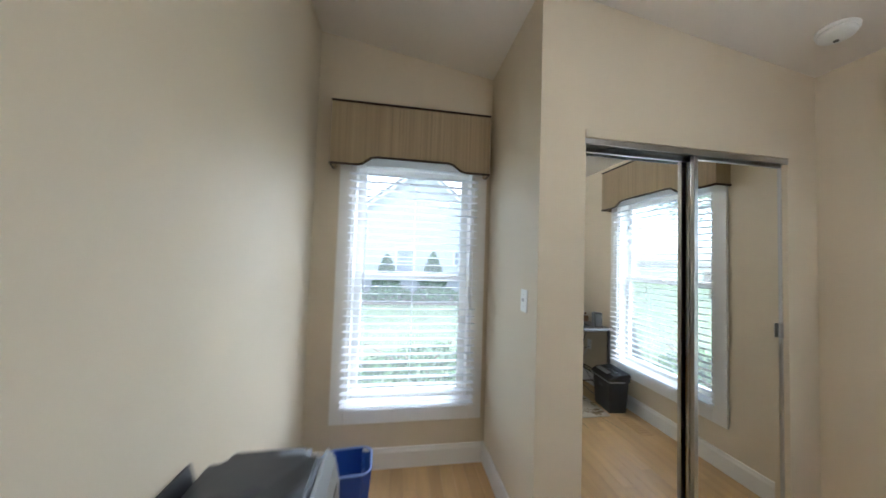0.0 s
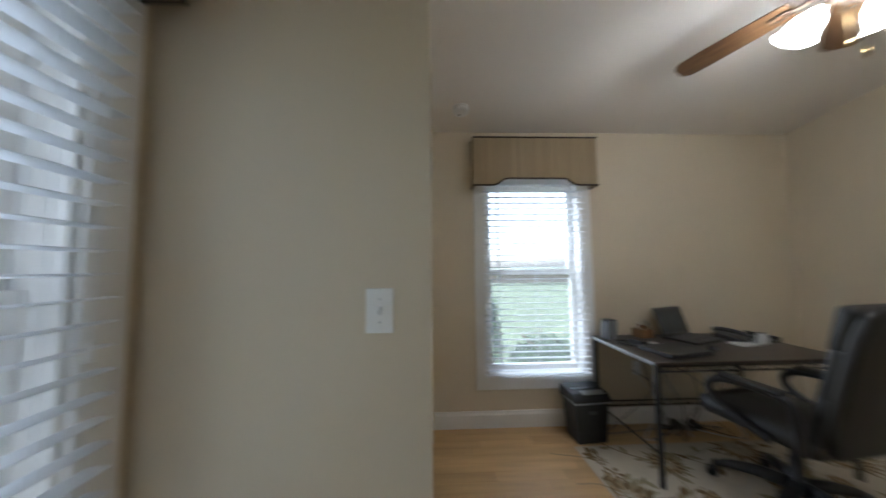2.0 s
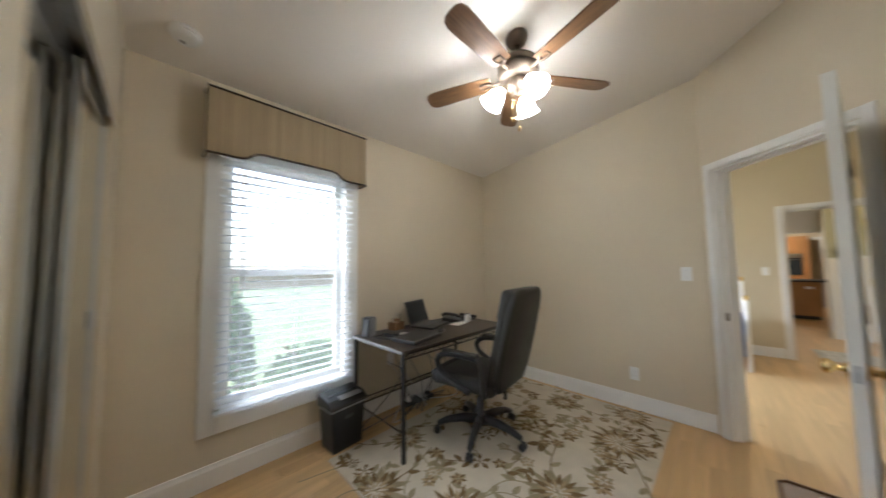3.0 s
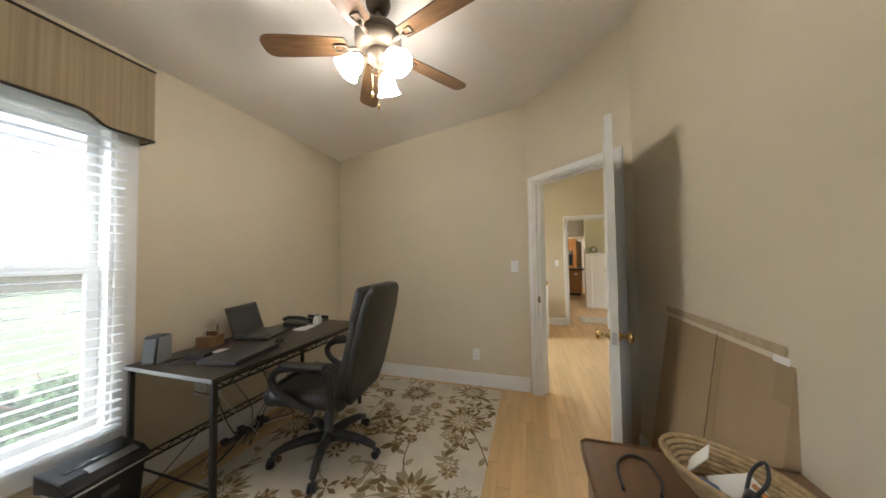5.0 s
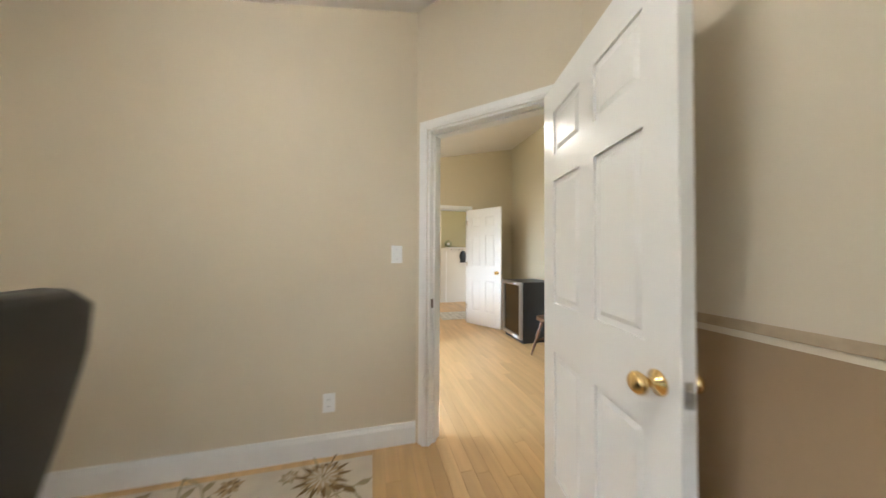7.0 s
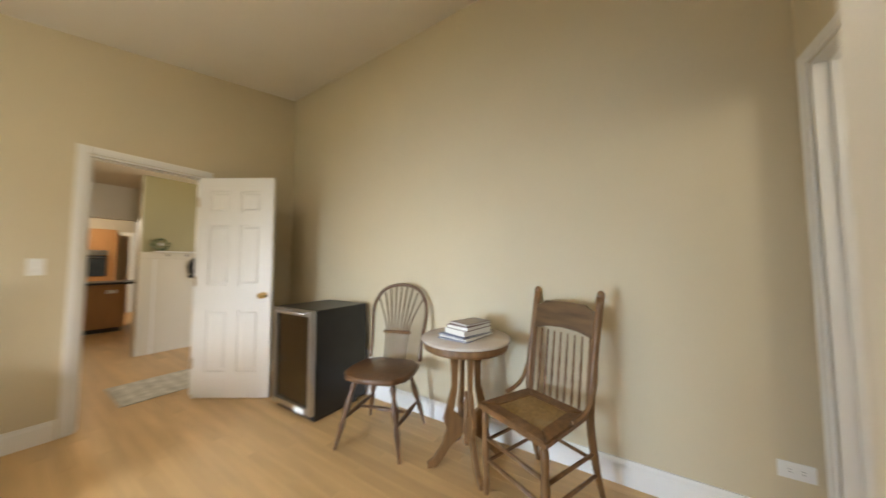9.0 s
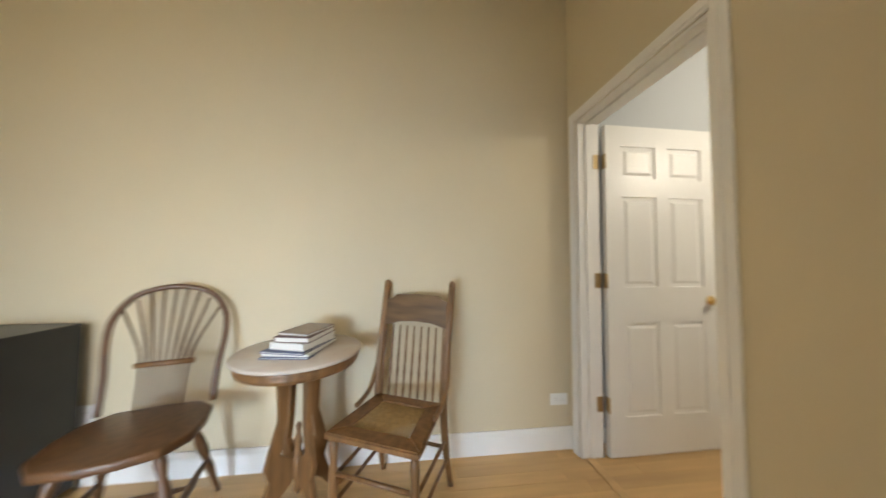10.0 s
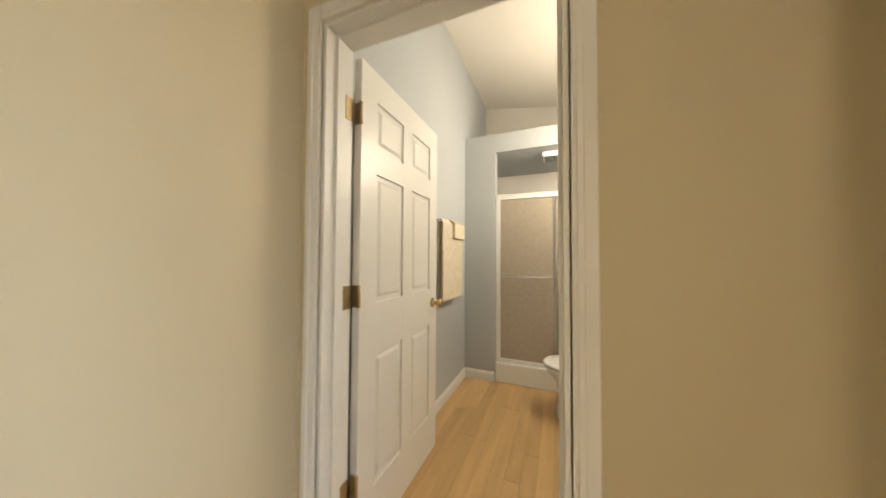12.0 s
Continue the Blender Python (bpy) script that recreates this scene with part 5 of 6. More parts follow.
for s in (-1, 1):
    rad = [0.015, 0.02, 0.016, 0.02, 0.021, 0.019, 0.015, 0.018, 0.013]
    part("front_leg", smooth(tube([(0.175, 0.185 * s, 0.435 - 0.435 * k / 8) for k in range(9)], 0.018, 10, taper=rad)), CHERRY, cc)
    pts = curve([(-0.27, 0.20 * s, 0.0), (-0.215, 0.192 * s, 0.2), (-0.185, 0.187 * s, 0.42), (-0.20, 0.192 * s, 0.6), (-0.255, 0.195 * s, 0.85), (-0.30, 0.198 * s, 1.03)], 4)
    part("back_post", smooth(tube(pts, 0.018, 10, taper=[0.013 + 0.006 * min(1, i / 5) for i in range(len(pts))])), CHERRY, cc)
    bm = bmesh.new()
    bmesh.ops.create_uvsphere(bm, u_segments=12, v_segments=8, radius=0.02)
    bmesh.ops.transform(bm, verts=bm.verts, matrix=Matrix.Translation((-0.304, 0.1985 * s, 1.04)) @ Matrix.Diagonal((1, 1, 1.35, 1)))
    part("post_knob", smooth(bm), CHERRY, cc)
    part("hip_brace", smooth(tube(curve([(-0.235, 0.197 * s, 0.70), (-0.20, 0.205 * s, 0.60), (-0.14, 0.205 * s, 0.51), (-0.05, 0.202 * s, 0.478), (-0.005, 0.2 * s, 0.476)]), 0.012, 8, taper=None)), CHERRY, cc)
    for z0 in (0.16, 0.27):
        part("stretcher", tube([(0.175, 0.185 * s, z0), (-0.22, 0.192 * s, z0)], 0.009, 8), CHERRY, cc)
for z0 in (0.18, 0.29):
    part("stretcher", tube([(0.175, -0.185, z0), (0.175, 0.185, z0)], 0.010, 8), CHERRY, cc)
part("stretcher", tube([(-0.225, -0.19, 0.22), (-0.225, 0.19, 0.22)], 0.009, 8), CHERRY, cc)
crest = [(-0.19, 0.81), (-0.10, 0.835), (0.0, 0.842), (0.10, 0.835), (0.19, 0.81), (0.193, 0.955), (0.15, 0.965), (0.125, 0.985), (0.0, 0.992), (-0.125, 0.985), (-0.15, 0.965), (-0.193, 0.955)]
bm = prism(crest, "x", -0.010, 0.010, 0.003)
bmesh.ops.transform(bm, matrix=Matrix.Translation((-0.268, 0, 0.9)) @ Matrix.Rotation(radians(-14), 4, "Y") @ Matrix.Translation((0, 0, -0.9)), verts=bm.verts)
part("crest_rail", bm, CRESTW, cc, "carved crest rail")
for k in range(9):
    y = (k - 4) * 0.042
    pts = [Vector((-0.187 - 0.155 * (zz - 0.46), y, zz)) for zz in (0.46, 0.50, 0.54, 0.58, 0.62, 0.66, 0.70, 0.76, 0.82)]
    part("spindle", smooth(tube(pts, 0.006, 8, taper=[0.006, 0.008, 0.006, 0.009, 0.006, 0.008, 0.006, 0.006, 0.005])), CHERRY, cc)

# daybed seen past the door jamb
bd = thing("daybed", (0, 0, 0), "white metal daybed with brass finials and a slate blue blanket", "bed")
BX0, BX1, BYB, BYF = 0.68, 2.62, -4.60, -3.71
for x in (BX0, BX1):
    for y, h in ((BYB, 1.06), (BYF, 0.86)):
        part("post", tube([(x, y, 0.0), (x, y, h)], 0.021, 12), TRIM, bd)
        bm = lathe([(0.012, h), (0.024, h + 0.006), (0.014, h + 0.014), (0.028, h + 0.028), (0.031, h + 0.042), (0.022, h + 0.058), (0.0, h + 0.064)], 16, at=(x, y, 0))
        part("finial", smooth(bm), BRASS, bd, "brass ball finial")
    for z in (0.36, 0.62, 0.80):
        part("arm_rail", tube([(x, BYB, z), (x, BYF, z)], 0.010, 10), TRIM, bd)
for z, rad in ((1.0, 0.014), (0.745, 0.010), (0.36, 0.014)):
    part("rail", tube([(BX0, BYB, z), (BX1, BYB, z)], rad, 10), TRIM, bd)
part("side_rail", box(BX0, BYF - 0.012, 0.27, BX1, BYF + 0.012, 0.33, 0.004), TRIM, bd)
for k in range(9):
    x = BX0 + (BX1 - BX0) * (k + 1) / 10
    part("spindle", tube([(x, BYB, 0.36), (x, BYB, 1.0)], 0.007, 8), TRIM, bd)
part("mattress", pillow(BX0 + 0.035, BYB + 0.03, 0.30, BX1 - 0.035, BYF - 0.02, 0.60, 0.05), PAPER, bd, "white mattress")
# blanket: over the mattress and down its front to near the floor
nu = 40
prof = curve([(0, BYB + 0.04, 0.63), (0, BYB + 0.5, 0.655), (0, BYF - 0.06, 0.65), (0, BYF + 0.025, 0.60), (0, BYF + 0.045, 0.42), (0, BYF + 0.06, 0.19)], 5)
bm = bmesh.new()
rows = []
for i in range(nu + 1):
    x = BX0 + 0.03 + (BX1 - BX0 - 0.06) * i / nu
    row = []
    for p in prof:
        q = Vector((x, p.y, p.z))
        drop = max(0.0, min(1.0, (0.62 - p.z) / 0.4))
        q.y += 0.022 * drop * math.sin(x * 17 + 1.3 * math.sin(x * 5))
        q.z += 0.016 * noise.noise(q * 6) + 0.05 * drop * noise.noise(Vector((x * 3, 0, 4)))
        row.append(q)
    rows.append(row)
top = [[bm.verts.new(q) for q in row] for row in rows]
for a, b in zip(top, top[1:]):
    for k in range(len(a) - 1):
        bm.faces.new((a[k], b[k], b[k + 1], a[k + 1]))
bmesh.ops.solidify(bm, geom=bm.faces[:], thickness=0.018)
part("blanket", smooth(bm), BLUEC, bd, "rumpled slate blue blanket hanging to the floor")

# ---- hall and kitchen beyond ----
flat = lambda x: 2.55
HW = -6.82
wall("wall_hall_coats", (-3.2, HW), (-0.455, HW), 0.12, OLIVE, "olive wall with coat hooks over white wainscot", top=flat)
wall("wall_hall_west", (-3.2, (-4.715) - 0.12), (-3.2, HW), 0.12, OLIVE, "olive hall wall", top=flat)
wall("wall_hall_east", (3.31, -13.0), (3.31, (-4.715) - 0.12), 0.12, WALL2, "straw-coloured wall closing the hall", top=flat)
wall("wall_kitchen_far", (-4.0, -12.6), (3.31, -12.6), 0.12, WALL, "beige far kitchen wall", top=flat)
wall("wall_kitchen_west", (-4.0, HW - 0.12), (-4.0, -12.6), 0.12, WALL, "beige kitchen wall", top=flat)
slab("ceiling_hall", [(-4.0, (-4.715) - 0.12), (-4.0, -12.6), (3.31, -12.6), (3.31, (-4.715) - 0.12)], lambda x: 2.45, CEIL, "flat off-white hall ceiling")
WAINS = mat("cream_wainscot", (0.62, 0.57, 0.46), 0.45, var=0.02)
wc = thing("wainscot", (0, 0, 0), "white panelled wainscot with a hook rail", "wainscot", kind="structure")
part("panel", box(-3.19, HW + 0.001, 0.0, -0.455, HW + 0.013, 1.30), WAINS, wc)
part("hook_rail", box(-3.19, HW + 0.001, 1.3005, -0.455, HW + 0.022, 1.39, 0.003), WAINS, wc)
part("ledge", box(-3.19, HW + 0.001, 1.3905, -0.58, HW + 0.06, 1.408, 0.004), TRIM, wc)
part("end_trim", box(-0.5995, HW - 0.12, 0.0, -0.585, HW + 0.02, 1.3), TRIM, wc)
for x in (-0.72, -0.92, -1.14, -1.36):
    part("hook", tube(curve([(x, HW + 0.022, 1.35), (x, HW + 0.06, 1.34), (x, HW + 0.07, 1.365)], 4), 0.006, 6), BRONZE, wc, "metal coat hook")
ht = thing("cap", (-1.03, HW + 0.05, 1.05), "black cap hanging from a hook", "cap")
part("crown", smooth(lathe([(0.05, 0.0), (0.085, 0.06), (0.095, 0.14), (0.075, 0.22), (0.03, 0.27), (0.0, 0.28)], 18, turn=Matrix.Diagonal((1, 0.45, 1, 1)))), BLACK, ht)
part("peak", smooth(lathe([(0.07, -0.03), (0.09, -0.01), (0.08, 0.01)], 16, turn=Matrix.Diagonal((1, 0.5, 1, 1)))), BLACK, ht)
part("loop", tube([(0, 0.0, 0.27), (0, 0.005, 0.315)], 0.004, 6), BLACK, ht)
wr = thing("wreath", (-0.637, HW + 0.05, 1.408), "small dark leafy wreath standing on the ledge", "wreath")
bm = bmesh.new()
rng = random.Random(3)
for k in range(60):
    a = rng.uniform(0, 2 * math.pi)
    tube([(0.075 * math.cos(a), rng.uniform(-0.015, 0.015), 0.09 + 0.075 * math.sin(a)), ((0.075 + rng.uniform(-0.02, 0.025)) * math.cos(a + 0.3), rng.uniform(-0.02, 0.02), 0.092 + (0.075 + rng.uniform(-0.02, 0.02)) * math.sin(a + 0.3))], 0.006, 5, bm)
part("leaves", bm, LEAF, wr)
part("ornament", smooth(lathe([(0.0, 0.07), (0.02, 0.08), (0.022, 0.1), (0.0, 0.12)], 12)), PAPER, wr)
mt = thing("hall_mat", (0, 0, 0), "pale grey patterned runner on the hall floor", "mat")
part("weave", box(-0.99, -5.62, 0.0, -0.04, -4.97, 0.008, 0.002), MATM, mt)
for k in range(9):
    part("band", box(-0.96 + 0.1 * k, -5.59, 0.0082, -0.92 + 0.1 * k, -5.00, 0.0092), MATB, mt)
part_h = thing("kitchen_header", (0, 0, 0), "white soffit beam over the kitchen opening", "beam", kind="structure")
part("beam", box(-0.9, -8.06, 1.93, 3.3, -7.94, 2.449), TRIM, part_h)
kf = thing("door_frame_kitchen", (0, 0, 0), "white cased opening in the far kitchen wall", "door frame", kind="structure")
part("casing", box(-1.32, -12.12, 0.0, -1.235, -12.08, 2.06, 0.004), TRIM, kf)
part("casing", box(-1.2349, -12.12, 1.975, 0.2, -12.08, 2.06, 0.004), TRIM, kf)
structure("wall_kitchen_grey", box(-2.6, -12.14, 0.0, -1.3205, -12.06, 2.44), BATHWALL, "grey-green wall beside the far cased opening", "wall")
part("end_trim", box(-0.4545, HW - 0.125, 0.0, -0.44, HW + 0.02, 2.44, 0.003), WAINS, wc, "cream corner board at the end of the wall")
isl = thing("kitchen_island", (0, 0, 0), "oak kitchen island with a dark top", "kitchen island")
part("body", box(-0.74, -10.1, 0.08, 0.8, -9.2, 0.86, 0.004), KWOOD, isl)
part("plinth", box(-0.70, -10.05, 0.0, 0.76, -9.25, 0.0799), BLACK, isl)
part("worktop", box(-1.0, -10.15, 0.8605, 0.85, -9.15, 0.90, 0.006), BLACK, isl, "dark stone worktop")
part("outlet", box(-0.62, -9.199, 0.70, -0.50, -9.194, 0.76), PLATE, isl)
rf = thing("wall_oven", (0, 0, 0), "oak cabinet with a built-in black oven", "oven cabinet")
part("carcass", box(-1.0, -12.58, 0.0, 0.4, -12.0, 2.1, 0.004), KWOOD, rf)
part("oven_door", box(-0.85, -11.999, 0.95, -0.25, -11.97, 1.45, 0.006), DARKGL, rf, "black glass oven door")
part("handle", tube([(-0.8, -11.969, 1.40), (-0.8, -11.94, 1.40), (-0.3, -11.94, 1.40), (-0.3, -11.969, 1.40)], 0.01, 8), STEEL, rf)
part("control_panel", box(-0.85, -11.999, 1.46, -0.25, -11.975, 1.58, 0.004), STEEL, rf)
dtc = thing("kitchen_chair", (-1.25, -9.6, 0), "white kitchen chair with a dark seat", "chair", -90)
part("seat", box(-0.2, -0.2, 0.44, 0.2, 0.2, 0.48, 0.01), BLACK, dtc)
part("back", box(-0.2, -0.2, 0.55, -0.17, 0.2, 0.95, 0.01), TRIM, dtc)
for x in (-0.18, 0.18):
    for y in (-0.18, 0.18):
        part("leg", tube([(x, y, 0.0), (x * 0.9, y * 0.9, 0.4395)], 0.016, 8), TRIM, dtc)
for y in (-0.17, 0.17):
    part("stile", tube([(-0.18, y, 0.4805), (-0.185, y, 0.5495)], 0.014, 8), TRIM, dtc)

# ---- bathroom ----
ORIGIN = Vector((0.0, 0.127, 0))
BW, BS, BN, SH0, SH1 = -1.358, 1.44, 2.35, -1.04, 0.02
wall("wall_bath_west", (BW, BN), (BW, (-0.57) + 0.12), 0.12, BATHWALL, "grey painted bathroom wall", top=lambda x: 3.4)
wall("wall_bath_east", (0.09, (-0.57) + 0.12), (0.09, BN), 0.003, BATHWALL, "grey painted bathroom wall", top=lambda x: 3.2)
wall("wall_bath_south", (BW, (-0.57) + 0.1205), (0.087, (-0.57) + 0.1205), 0.0004, BATHWALL, "grey painted bathroom wall round the doorway", [(BDX0 - BW - 0.072, BDX1 - BW + 0.072, 0, DH + 0.07)], top=lambda x: 3.2)
wall("wall_shower_left", (BW, BS), (SH0, BS), -0.10, BATHWALL, "grey pier beside the shower", top=lambda x: 2.455)
wall("wall_shower_over", (SH0, BS), (SH1, BS), -0.10, BATHWALL, "grey wall over the shower", top=lambda x: 2.455, z0=2.27)
wall("wall_shower_right", (SH1, BS), (0.087, BS), -0.10, BATHWALL, "grey wall beside the shower", top=lambda x: 2.455)
wall("wall_bath_north", (BW, BN), (0.13, BN), -0.12, CEIL, "cream wall behind the shower", top=lambda x: 3.4)
structure("shower_ceiling", box(BW, BS + 0.1005, 2.27, 0.087, BN - 0.0005, 2.31), BATHWALL, "grey dropped ceiling over the shower", "ceiling")
slab("ceiling_bath", [(BW, (-0.57) + 0.1205), (BW, BN - 0.0005), (0.0865, BN - 0.0005), (0.0865, (-0.57) + 0.1205)], lambda x: 3.224 - 0.16 * (x - BW), CEIL, "off-white sloping bathroom ceiling")
baseboard((BW, BS), (BW, (-0.57) + 0.13), h=0.09)
baseboard((SH0 - 0.01, BS), (BW, BS), h=0.09)
sh = thing("shower_enclosure", (0, 0, 0), "framed obscure-glass shower door on a cream pan", "shower")
part("pan", box(SH0 + 0.002, BS - 0.012, 0.0, SH1 - 0.002, BN - 0.01, 0.19, 0.012), PORC, sh)
for x0, x1, z0, z1 in ((SH0 + 0.003, SH0 + 0.045, 0.191, 1.84), (SH1 - 0.045, SH1 - 0.003, 0.191, 1.84), (SH0 + 0.0455, SH1 - 0.0455, 1.79, 1.84), (SH0 + 0.0455, SH1 - 0.0455, 0.191, 0.225)):
    part("frame", box(x0, BS + 0.02, z0, x1, BS + 0.06, z1, 0.004), TRIM, sh)
for x0, x1, y in ((SH0 + 0.046, -0.48, 0.03), (-0.53, SH1 - 0.046, 0.045)):
    part("pane", box(x0, BS + y, 0.226, x1, BS + y + 0.006, 1.789), FROST, sh, "obscure glass panel")
    part("stile", box(x1 - 0.02, BS + y - 0.004, 0.226, x1, BS + y + 0.0, 1.789), STEEL, sh)
part("towel_bar", tube([(-0.975, BS - 0.02, 1.03), (-0.505, BS - 0.02, 1.03)], 0.009, 8), STEEL, sh, "chrome bar across the door")
for x in (-0.968, -0.512):
    part("bar_bracket", box(x - 0.008, BS - 0.024, 1.022, x + 0.008, BS + 0.029, 1.038), STEEL, sh)
ft = thing("exhaust_fan", (-0.47, BS + 0.25, 2.27), "beige vent grille on the shower ceiling", "vent")
part("housing", box(-0.13, -0.1, -0.05, 0.13, 0.1, 0.0, 0.008), PLATE, ft)
for k in range(5):
    part("slat", box(-0.11, -0.08 + 0.035 * k, -0.055, 0.11, -0.07 + 0.035 * k, -0.0502), GREYP, ft)
tl = thing("toilet", (-0.33, 1.06, 0), "white porcelain toilet with its seat down", "toilet", 180)
part("pedestal", smooth(lathe([(0.12, 0.0), (0.115, 0.05), (0.10, 0.15), (0.11, 0.24), (0.16, 0.33), (0.185, 0.38)], 28, turn=Matrix.Diagonal((1.35, 1, 1, 1)))), PORC, tl)
part("seat", smooth(lathe([(0.11, 0.385), (0.185, 0.383), (0.195, 0.395), (0.18, 0.41), (0.12, 0.408)], 28, turn=Matrix.Diagonal((1.3, 1, 1, 1)))), PORC, tl)
part("tank", box(-0.40, -0.2, 0.39, -0.22, 0.2, 0.76, 0.02), PORC, tl)
part("tank_foot", box(-0.38, -0.09, 0.0, -0.14, 0.09, 0.389, 0.02), PORC, tl)
part("tank_lid", box(-0.41, -0.21, 0.7605, -0.21, 0.21, 0.79, 0.01), PORC, tl)
tw = thing("towel_rail", (BW, 0.87, 1.495), "brass towel bar on the bathroom wall", "towel rail")
part("bar", tube([(0.06, -0.29, 0), (0.06, 0.29, 0)], 0.009, 10), STEEL, tw)
for y in (-0.27, 0.27):
    part("post", lathe([(0.025, 0.0), (0.022, 0.008), (0.011, 0.014), (0.011, 0.06)], 14, turn=Matrix.Translation((0, y, 0)) @ Matrix.Rotation(math.pi / 2, 4, "Y")), STEEL, tw)


def towel(y0, y1, drop, thick, label):
    prof = [(0.046 - thick, 0.0 - drop), (0.046, 0.0 - drop), (0.049, -0.02), (0.060, 0.012), (0.071, -0.02), (0.074, -drop * 0.97), (0.074 + thick, -drop * 0.97), (0.073 + thick, -0.01), (0.060, 0.014 + thick), (0.047 - thick, -0.01)]
    bm = prism([(u, v) for u, v in prof], "y", y0, y1, 0.003)
    ob = solid("towel", bm, TOWEL, label, "towel", (BW, 0.87, 1.495))
    return ob


towel(-0.23, 0.24, 0.64, 0.012, "cream bath towel folded over the bar")
w2 = towel(-0.03, 0.23, 0.14, 0.012, "small folded cream washcloth over the towel")
w2.matrix_basis = Matrix.Translation(ORIGIN) @ Matrix.Translation((BW + 0.06, 0.87, 1.495)) @ Matrix.Diagonal((1.9, 1, 1, 1)) @ Matrix.Translation((-0.06, 0, 0.014))

ORIGIN = Vector((0, 0, 0))

# ---- outdoors ----
structure("ground", box(-400, -400, -0.65, 400, 400, -0.45), GRASS, "mown green lawn", "lawn")

# house panes: pale glare put into their grey base colour
PALEGL = mat("glare_paled_glazing", (0.30, 0.32, 0.34), 0.15, var=0.15, scale=3)


def house(name, label, cx, y, half, depth, eave, ridge, wins, turn=0.0):
    """A gabled house whose gable wall faces -y locally."""
    t = thing(name, (cx, y, -0.45), label, "house", turn)
    e, r = eave + 0.45, ridge + 0.45
    part("wall", prism([(-half, 0), (half, 0), (half, e), (0, r), (-half, e)], "y", 0.0, depth), SIDING, t, "white lap siding")
    n = int(r / 0.2)
    bm = bmesh.new()
    for k in range(n):
        z = 0.2 * k
        w = half if z < e else half * (r - z) / (r - e)
        if w > 0.2:
            bx(bm, -w + 0.02, -0.02, z, w - 0.02, -0.001, z + 0.012)
    part("siding_laps", bm, SIDING, t)
    o = 0.35
    sl = (r - e) / half
    for s in (-1, 1):
        bm = prism([(0, r + 0.05), (s * (half + o), e - o * sl + 0.05), (s * (half + o), e - o * sl + 0.23), (0, r + 0.25)], "y", -0.4, depth + 0.3)
        part("roof", bm, ROOFM, t)
        bm = prism([(0, r - 0.10), (s * (half + o), e - o * sl - 0.10), (s * (half + o), e - o * sl + 0.045), (0, r + 0.045)], "y", -0.40, -0.30)
        part("fascia", bm, TRIM, t)
    for x0, x1, z0, z1 in wins:
        w = part("window", box(x0 - 0.1, -0.06, z0 - 0.1, x1 + 0.1, -0.021, z1 + 0.1, 0.01), TRIM, t)
        part("pane", box(x0, -0.075, z0, x1, -0.061, z1), PALEGL, w)
        part("muntin", box(x0, -0.085, (z0 + z1) / 2 - 0.03, x1, -0.0755, (z0 + z1) / 2 + 0.03), TRIM, w)
    return t


house("neighbour_house", "white-sided house with a wide gable and small windows", 1.86, 16.0, 5.3, 9, 2.25, 6.4, [(-1.2, -0.3, 1.0, 2.4), (2.0, 3.2, 1.6, 2.3)])
house("far_house", "white house beyond the garden fence", 46, 4.0, 7.5, 9, 4.2, 7.2, [(-4, -3, 1.2, 2.6), (-0.5, 1.5, 1.0, 2.6), (4, 5, 1.2, 2.6), (-3.2, -2.2, 3.6, 4.4)], -90)
house("far_house", "pale house beyond the garden fence", 52, 26.0, 7.5, 9, 4.0, 6.6, [(-4, -3, 1.2, 2.6), (2, 3, 1.2, 2.6)], -90)


def leaves(n, seed, place, size):
    """Many small leaf blades in one mesh."""
    rng = random.Random(seed)
    verts, faces = [], []
    for k in range(n):
        c = Vector(place(rng))
        a = Vector((rng.gauss(0, 1), rng.gauss(0, 1), rng.gauss(0, 1))).normalized()
        b = a.orthogonal().normalized()
        s = size * rng.uniform(0.6, 1.4)
        i = len(verts)
        verts += [c - a * s, c + b * s * 0.45, c + a * s, c - b * s * 0.45]
        faces.append((i, i + 1, i + 2, i + 3))
    me = bpy.data.meshes.new("leaves")
    me.from_pydata([tuple(v) for v in verts], [], faces)
    me.materials.append(LEAF)
    return me


def conifer(x, y, h, r, seed):
    t = thing("evergreen_shrub", (x, y, -0.45), "cone-shaped evergreen shrub beside the house", "shrub", group="evergreens by the house")
    part("trunk", tube([(0, 0, 0), (0, 0, h * 0.9)], 0.05, 6, taper=[0.06, 0.01]), BARK, t)

    def spot(rng):
        u = rng.random() ** 0.7
        rad = r * (1 - u) ** 0.8 * (0.75 + 0.35 * rng.random())
        a = rng.uniform(0, 2 * math.pi)
        return (rad * math.cos(a), rad * math.sin(a), 0.1 + u * h * rng.uniform(0.96, 1.03))
    ob = new("crown", leaves(1500, seed, spot, 0.09))
    ob.parent = t
    return t


for k, (x, h) in enumerate(((-1.6, 1.95), (0.2, 1.9), (2.5, 2.1), (4.5, 1.6), (6.3, 1.6))):
    conifer(x, 14.6, h, 0.85 if k < 3 else 0.6, k)


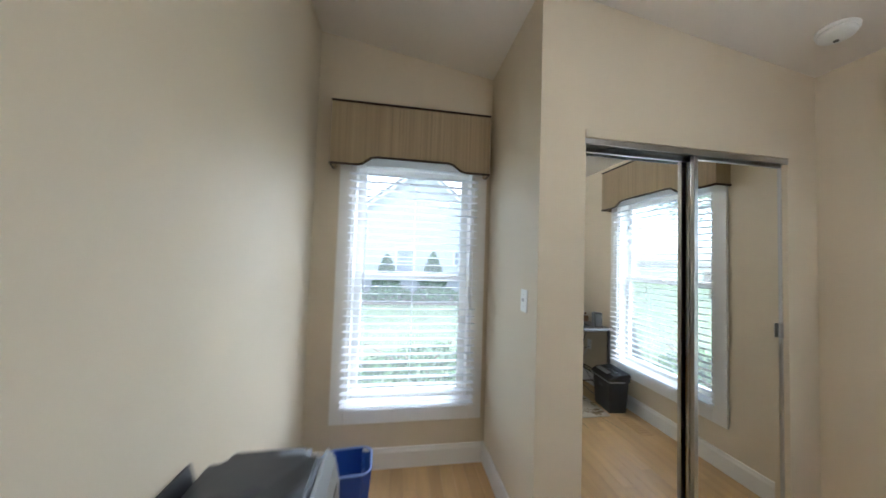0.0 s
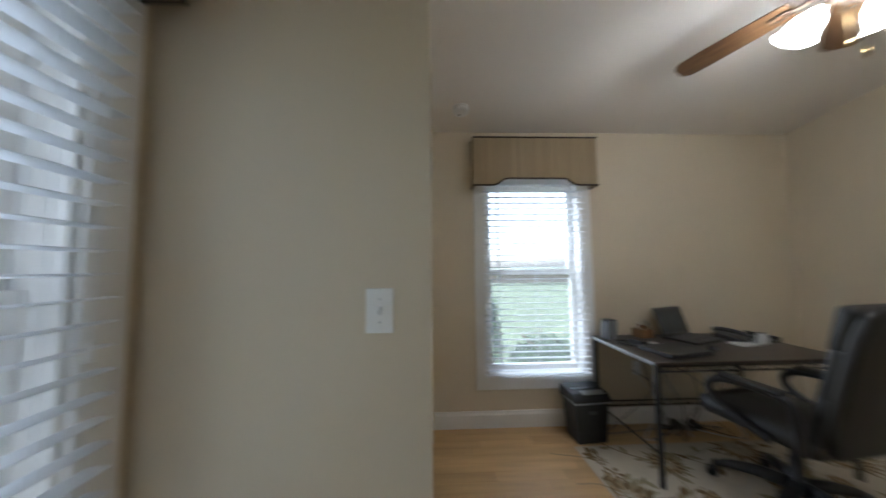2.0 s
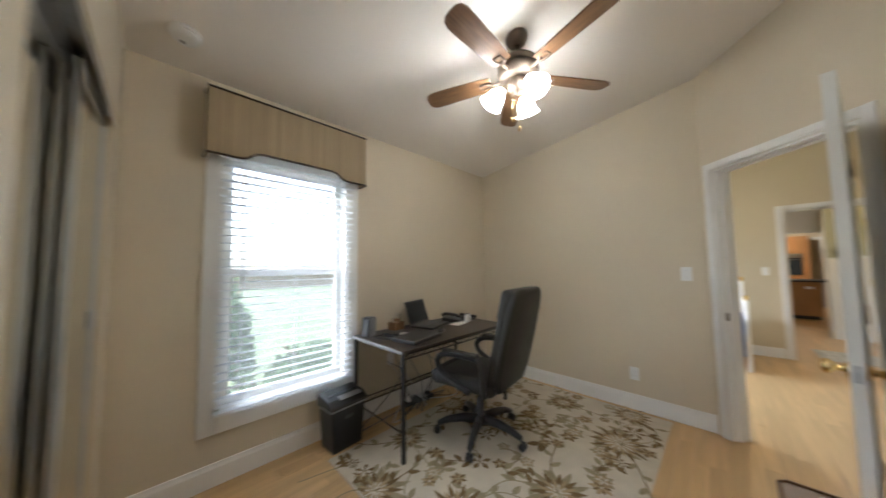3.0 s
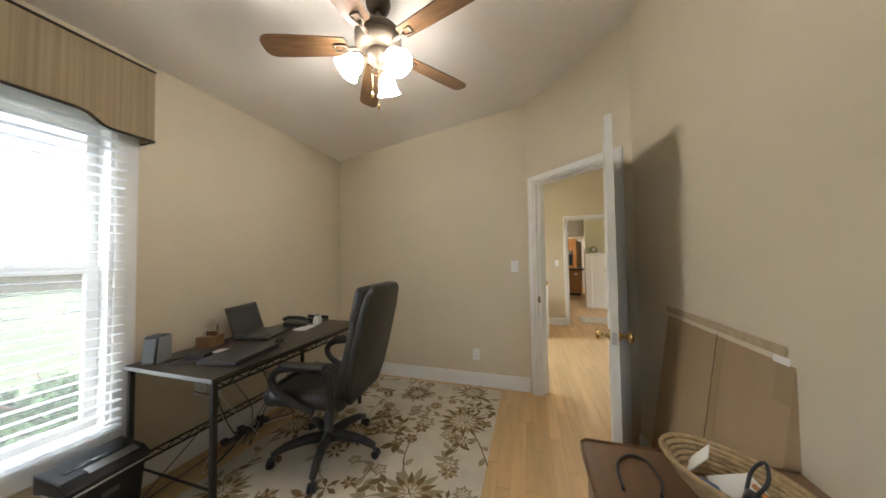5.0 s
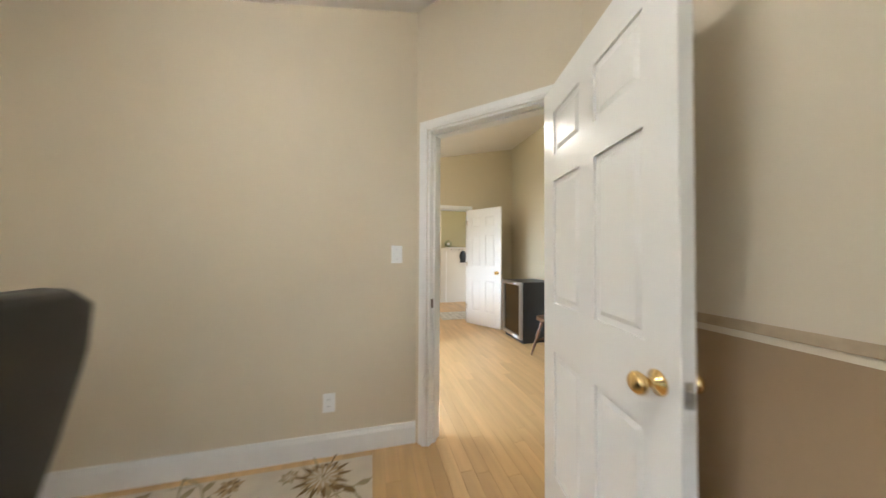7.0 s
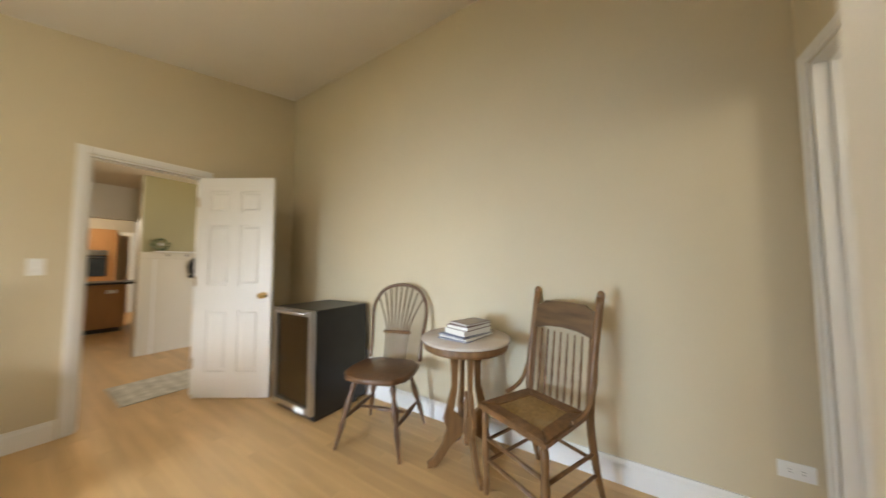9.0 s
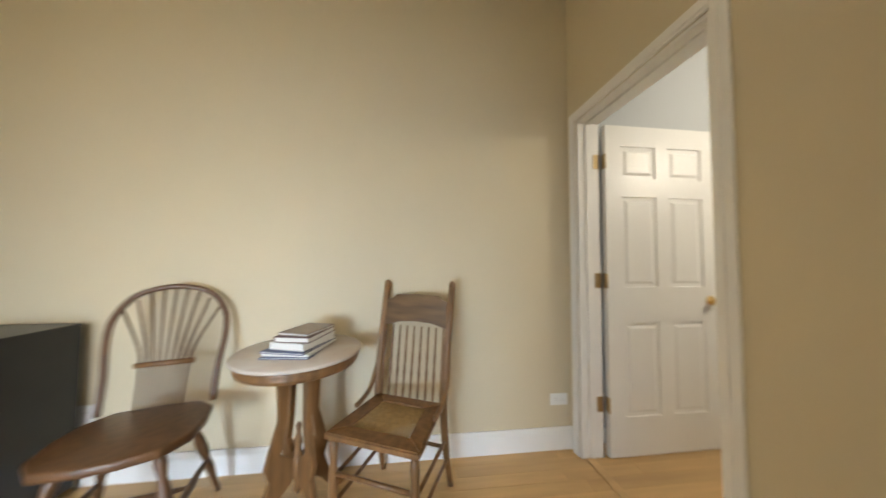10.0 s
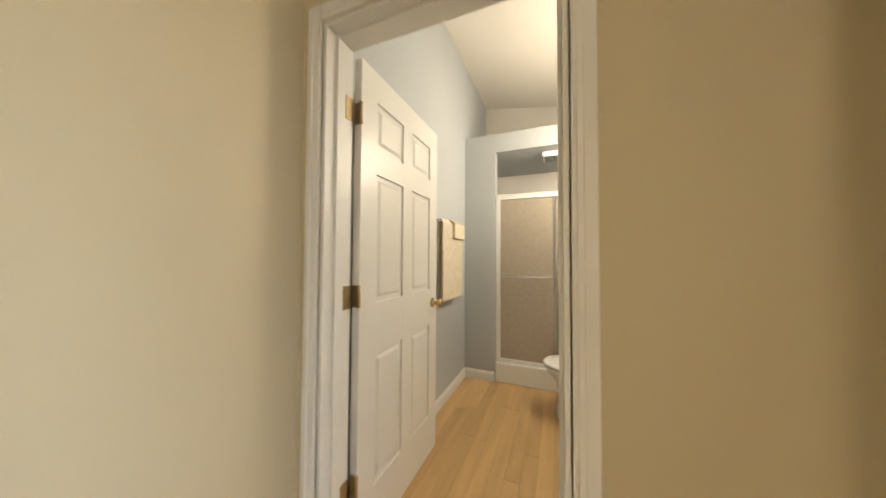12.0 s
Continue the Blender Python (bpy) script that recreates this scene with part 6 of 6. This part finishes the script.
def mound(name, x, y, rx, ry, h, n, seed, size, label):
    t = thing(name, (x, y, -0.45), label, "shrub")
    rng0 = random.Random(seed)
    bm = bmesh.new()
    for k in range(7):
        a = rng0.uniform(0, 6.28)
        tube(curve([(0, 0, 0), (0.3 * rx * math.cos(a), 0.3 * ry * math.sin(a), h * 0.5), (0.7 * rx * math.cos(a), 0.7 * ry * math.sin(a), h * 0.85)], 3), 0.012, 5, bm)
    part("stems", bm, BARK, t)

    def spot(rng):
        a, u = rng.uniform(0, 2 * math.pi), rng.random() ** 0.5
        lump = 0.75 + 0.3 * noise.noise(Vector((math.cos(a) * 2 + seed, math.sin(a) * 2, u * 3)))
        return (rx * u * math.cos(a), ry * u * math.sin(a), max(0.03, h * lump * math.sqrt(max(0.0, 1 - u * u)) * rng.uniform(0.55, 1.05)))
    ob = new("crown", leaves(n, seed, spot, size))
    ob.parent = t
    return t


for k in range(7):
    mound("hedge_shrub", -3.5 + 2.0 * k, 12.9, 1.15, 0.7, 0.8, 900, 20 + k, 0.09, "low spreading green shrub along the bed")
mound("climbing_shrub", 5.7, 0.98, 0.42, 0.42, 2.1, 1500, 41, 0.07, "tall leafy shrub close to the window")
mound("garden_shrub", 5.2, -0.2, 0.7, 0.8, 0.85, 1400, 42, 0.06, "low leafy shrub under the window")
mound("garden_shrub", 1.2, 4.6, 1.2, 0.5, 0.75, 1600, 43, 0.06, "low leafy shrub under the window")
structure("planting_bed", box(-5, 11.9, -0.4495, 10, 15.9, -0.42), MULCH, "dark mulched planting bed", "planting bed")


def tree(x, y, h, seed, label):
    t = thing("tree", (x, y, -0.45), label, "tree")
    rng = random.Random(seed)
    part("trunk", tube(curve([(0, 0, 0), (0.1, 0.05, h * 0.25), (0, 0.1, h * 0.5), (0.15, 0, h * 0.8)], 4), 0.2, 10, taper=[0.28 - 0.018 * k for k in range(13)]), BARK, t)
    tips = []
    for k in range(16):
        a, z0 = rng.uniform(0, 6.28), h * rng.uniform(0.28, 0.75)
        l = h * rng.uniform(0.22, 0.4)
        p = Vector((0, 0.08, z0))
        q = p + Vector((math.cos(a) * l, math.sin(a) * l, l * rng.uniform(0.3, 0.9)))
        mid = (p + q) / 2 + Vector((0, 0, 0.12 * l))
        part("limb", tube(curve([p, mid, q], 4), 0.05, 6, taper=[0.075 - 0.007 * i for i in range(9)]), BARK, t)
        tips += [mid, q, (mid + q) / 2]

    def spot(r):
        c = r.choice(tips)
        return (c.x + r.gauss(0, h * 0.055), c.y + r.gauss(0, h * 0.055), c.z + r.gauss(0, h * 0.05))
    ob = new("crown", leaves(7000, seed, spot, 0.13))
    ob.parent = t
    return t


tree(7.7, 13.6, 9, 1, "leafy spring tree beside the neighbouring house")
tree(20, -11.5, 10, 2, "leafy spring tree on the lawn")
tree(34, 14, 11, 3, "leafy tree near the fence")
tree(70, -3, 9, 5, "leafy tree near the fence")
fc = thing("garden_fence", (30, -20, -0.45), "weathered wooden board fence", "fence")
board = mesh_of("board", box(-0.012, -0.09, 0.05, 0.012, 0.09, 1.5), FENCEM)
for k in range(230):
    ob = new("board", board)
    ob.parent = fc
    ob.matrix_basis = pose(0, 0.2 * k, 0.02 * math.sin(k * 1.3))
for z in (0.35, 1.2):
    part("rail", box(0.013, 0, z, 0.05, 46, z + 0.09), FENCEM, fc)
for k in range(20):
    part("post", box(0.051, 2.4 * k - 0.05, 0, 0.15, 2.4 * k + 0.05, 1.55), FENCEM, fc)

# ---- floor boards ----
rng = random.Random(8)
BWID = 0.083
meshes = []
for L in (0.45, 0.7, 0.95, 1.2, 1.5):
    meshes.append((L, mesh_of("floor_board", box(-BWID / 2 + 0.0007, 0.0008, -0.0079, BWID / 2 - 0.0007, L - 0.0008, 0.0), FLOORW)))
near, verts, faces = 0, [], []
x = -1.74 + BWID / 2
col = 0
while x < 3.17:
    y = (-12.6 if x > -1.4 else -0.6) - rng.random() * 0.8
    end = 2.5 if x > -1.7 else 1.6
    while y < end:
        L, me = meshes[rng.randrange(5)]
        whole = y + L <= end
        close = 0.1 < x < 2.0 and -1.6 < y < 1.8 or -1.3 < x < 0.7 and -3.6 < y < -0.6
        if close and whole and near < 300:
            ob = new("floor_board", me)
            ob.location = (x, y, 0)
            ob.parent = floor
            near += 1
        else:
            i = len(verts)
            a, b, c, d = x - BWID / 2 + 0.0007, x + BWID / 2 - 0.0007, y + 0.0008, min(y + L, end) - 0.0008
            verts += [(a, c, -0.0079), (b, c, -0.0079), (b, d, -0.0079), (a, d, -0.0079), (a, c, 0), (b, c, 0), (b, d, 0), (a, d, 0)]
            faces += [tuple(i + k for k in f) for f in ((4, 5, 6, 7), (0, 1, 5, 4), (1, 2, 6, 5), (2, 3, 7, 6), (3, 0, 4, 7))]
        y += L
    x += BWID
me = bpy.data.meshes.new("floor_boards")
me.from_pydata(verts, [], faces)
me.materials.append(FLOORW)
rest = new("floor_boards", me)
rest.parent = floor
tagged(rest, kind="stuff")
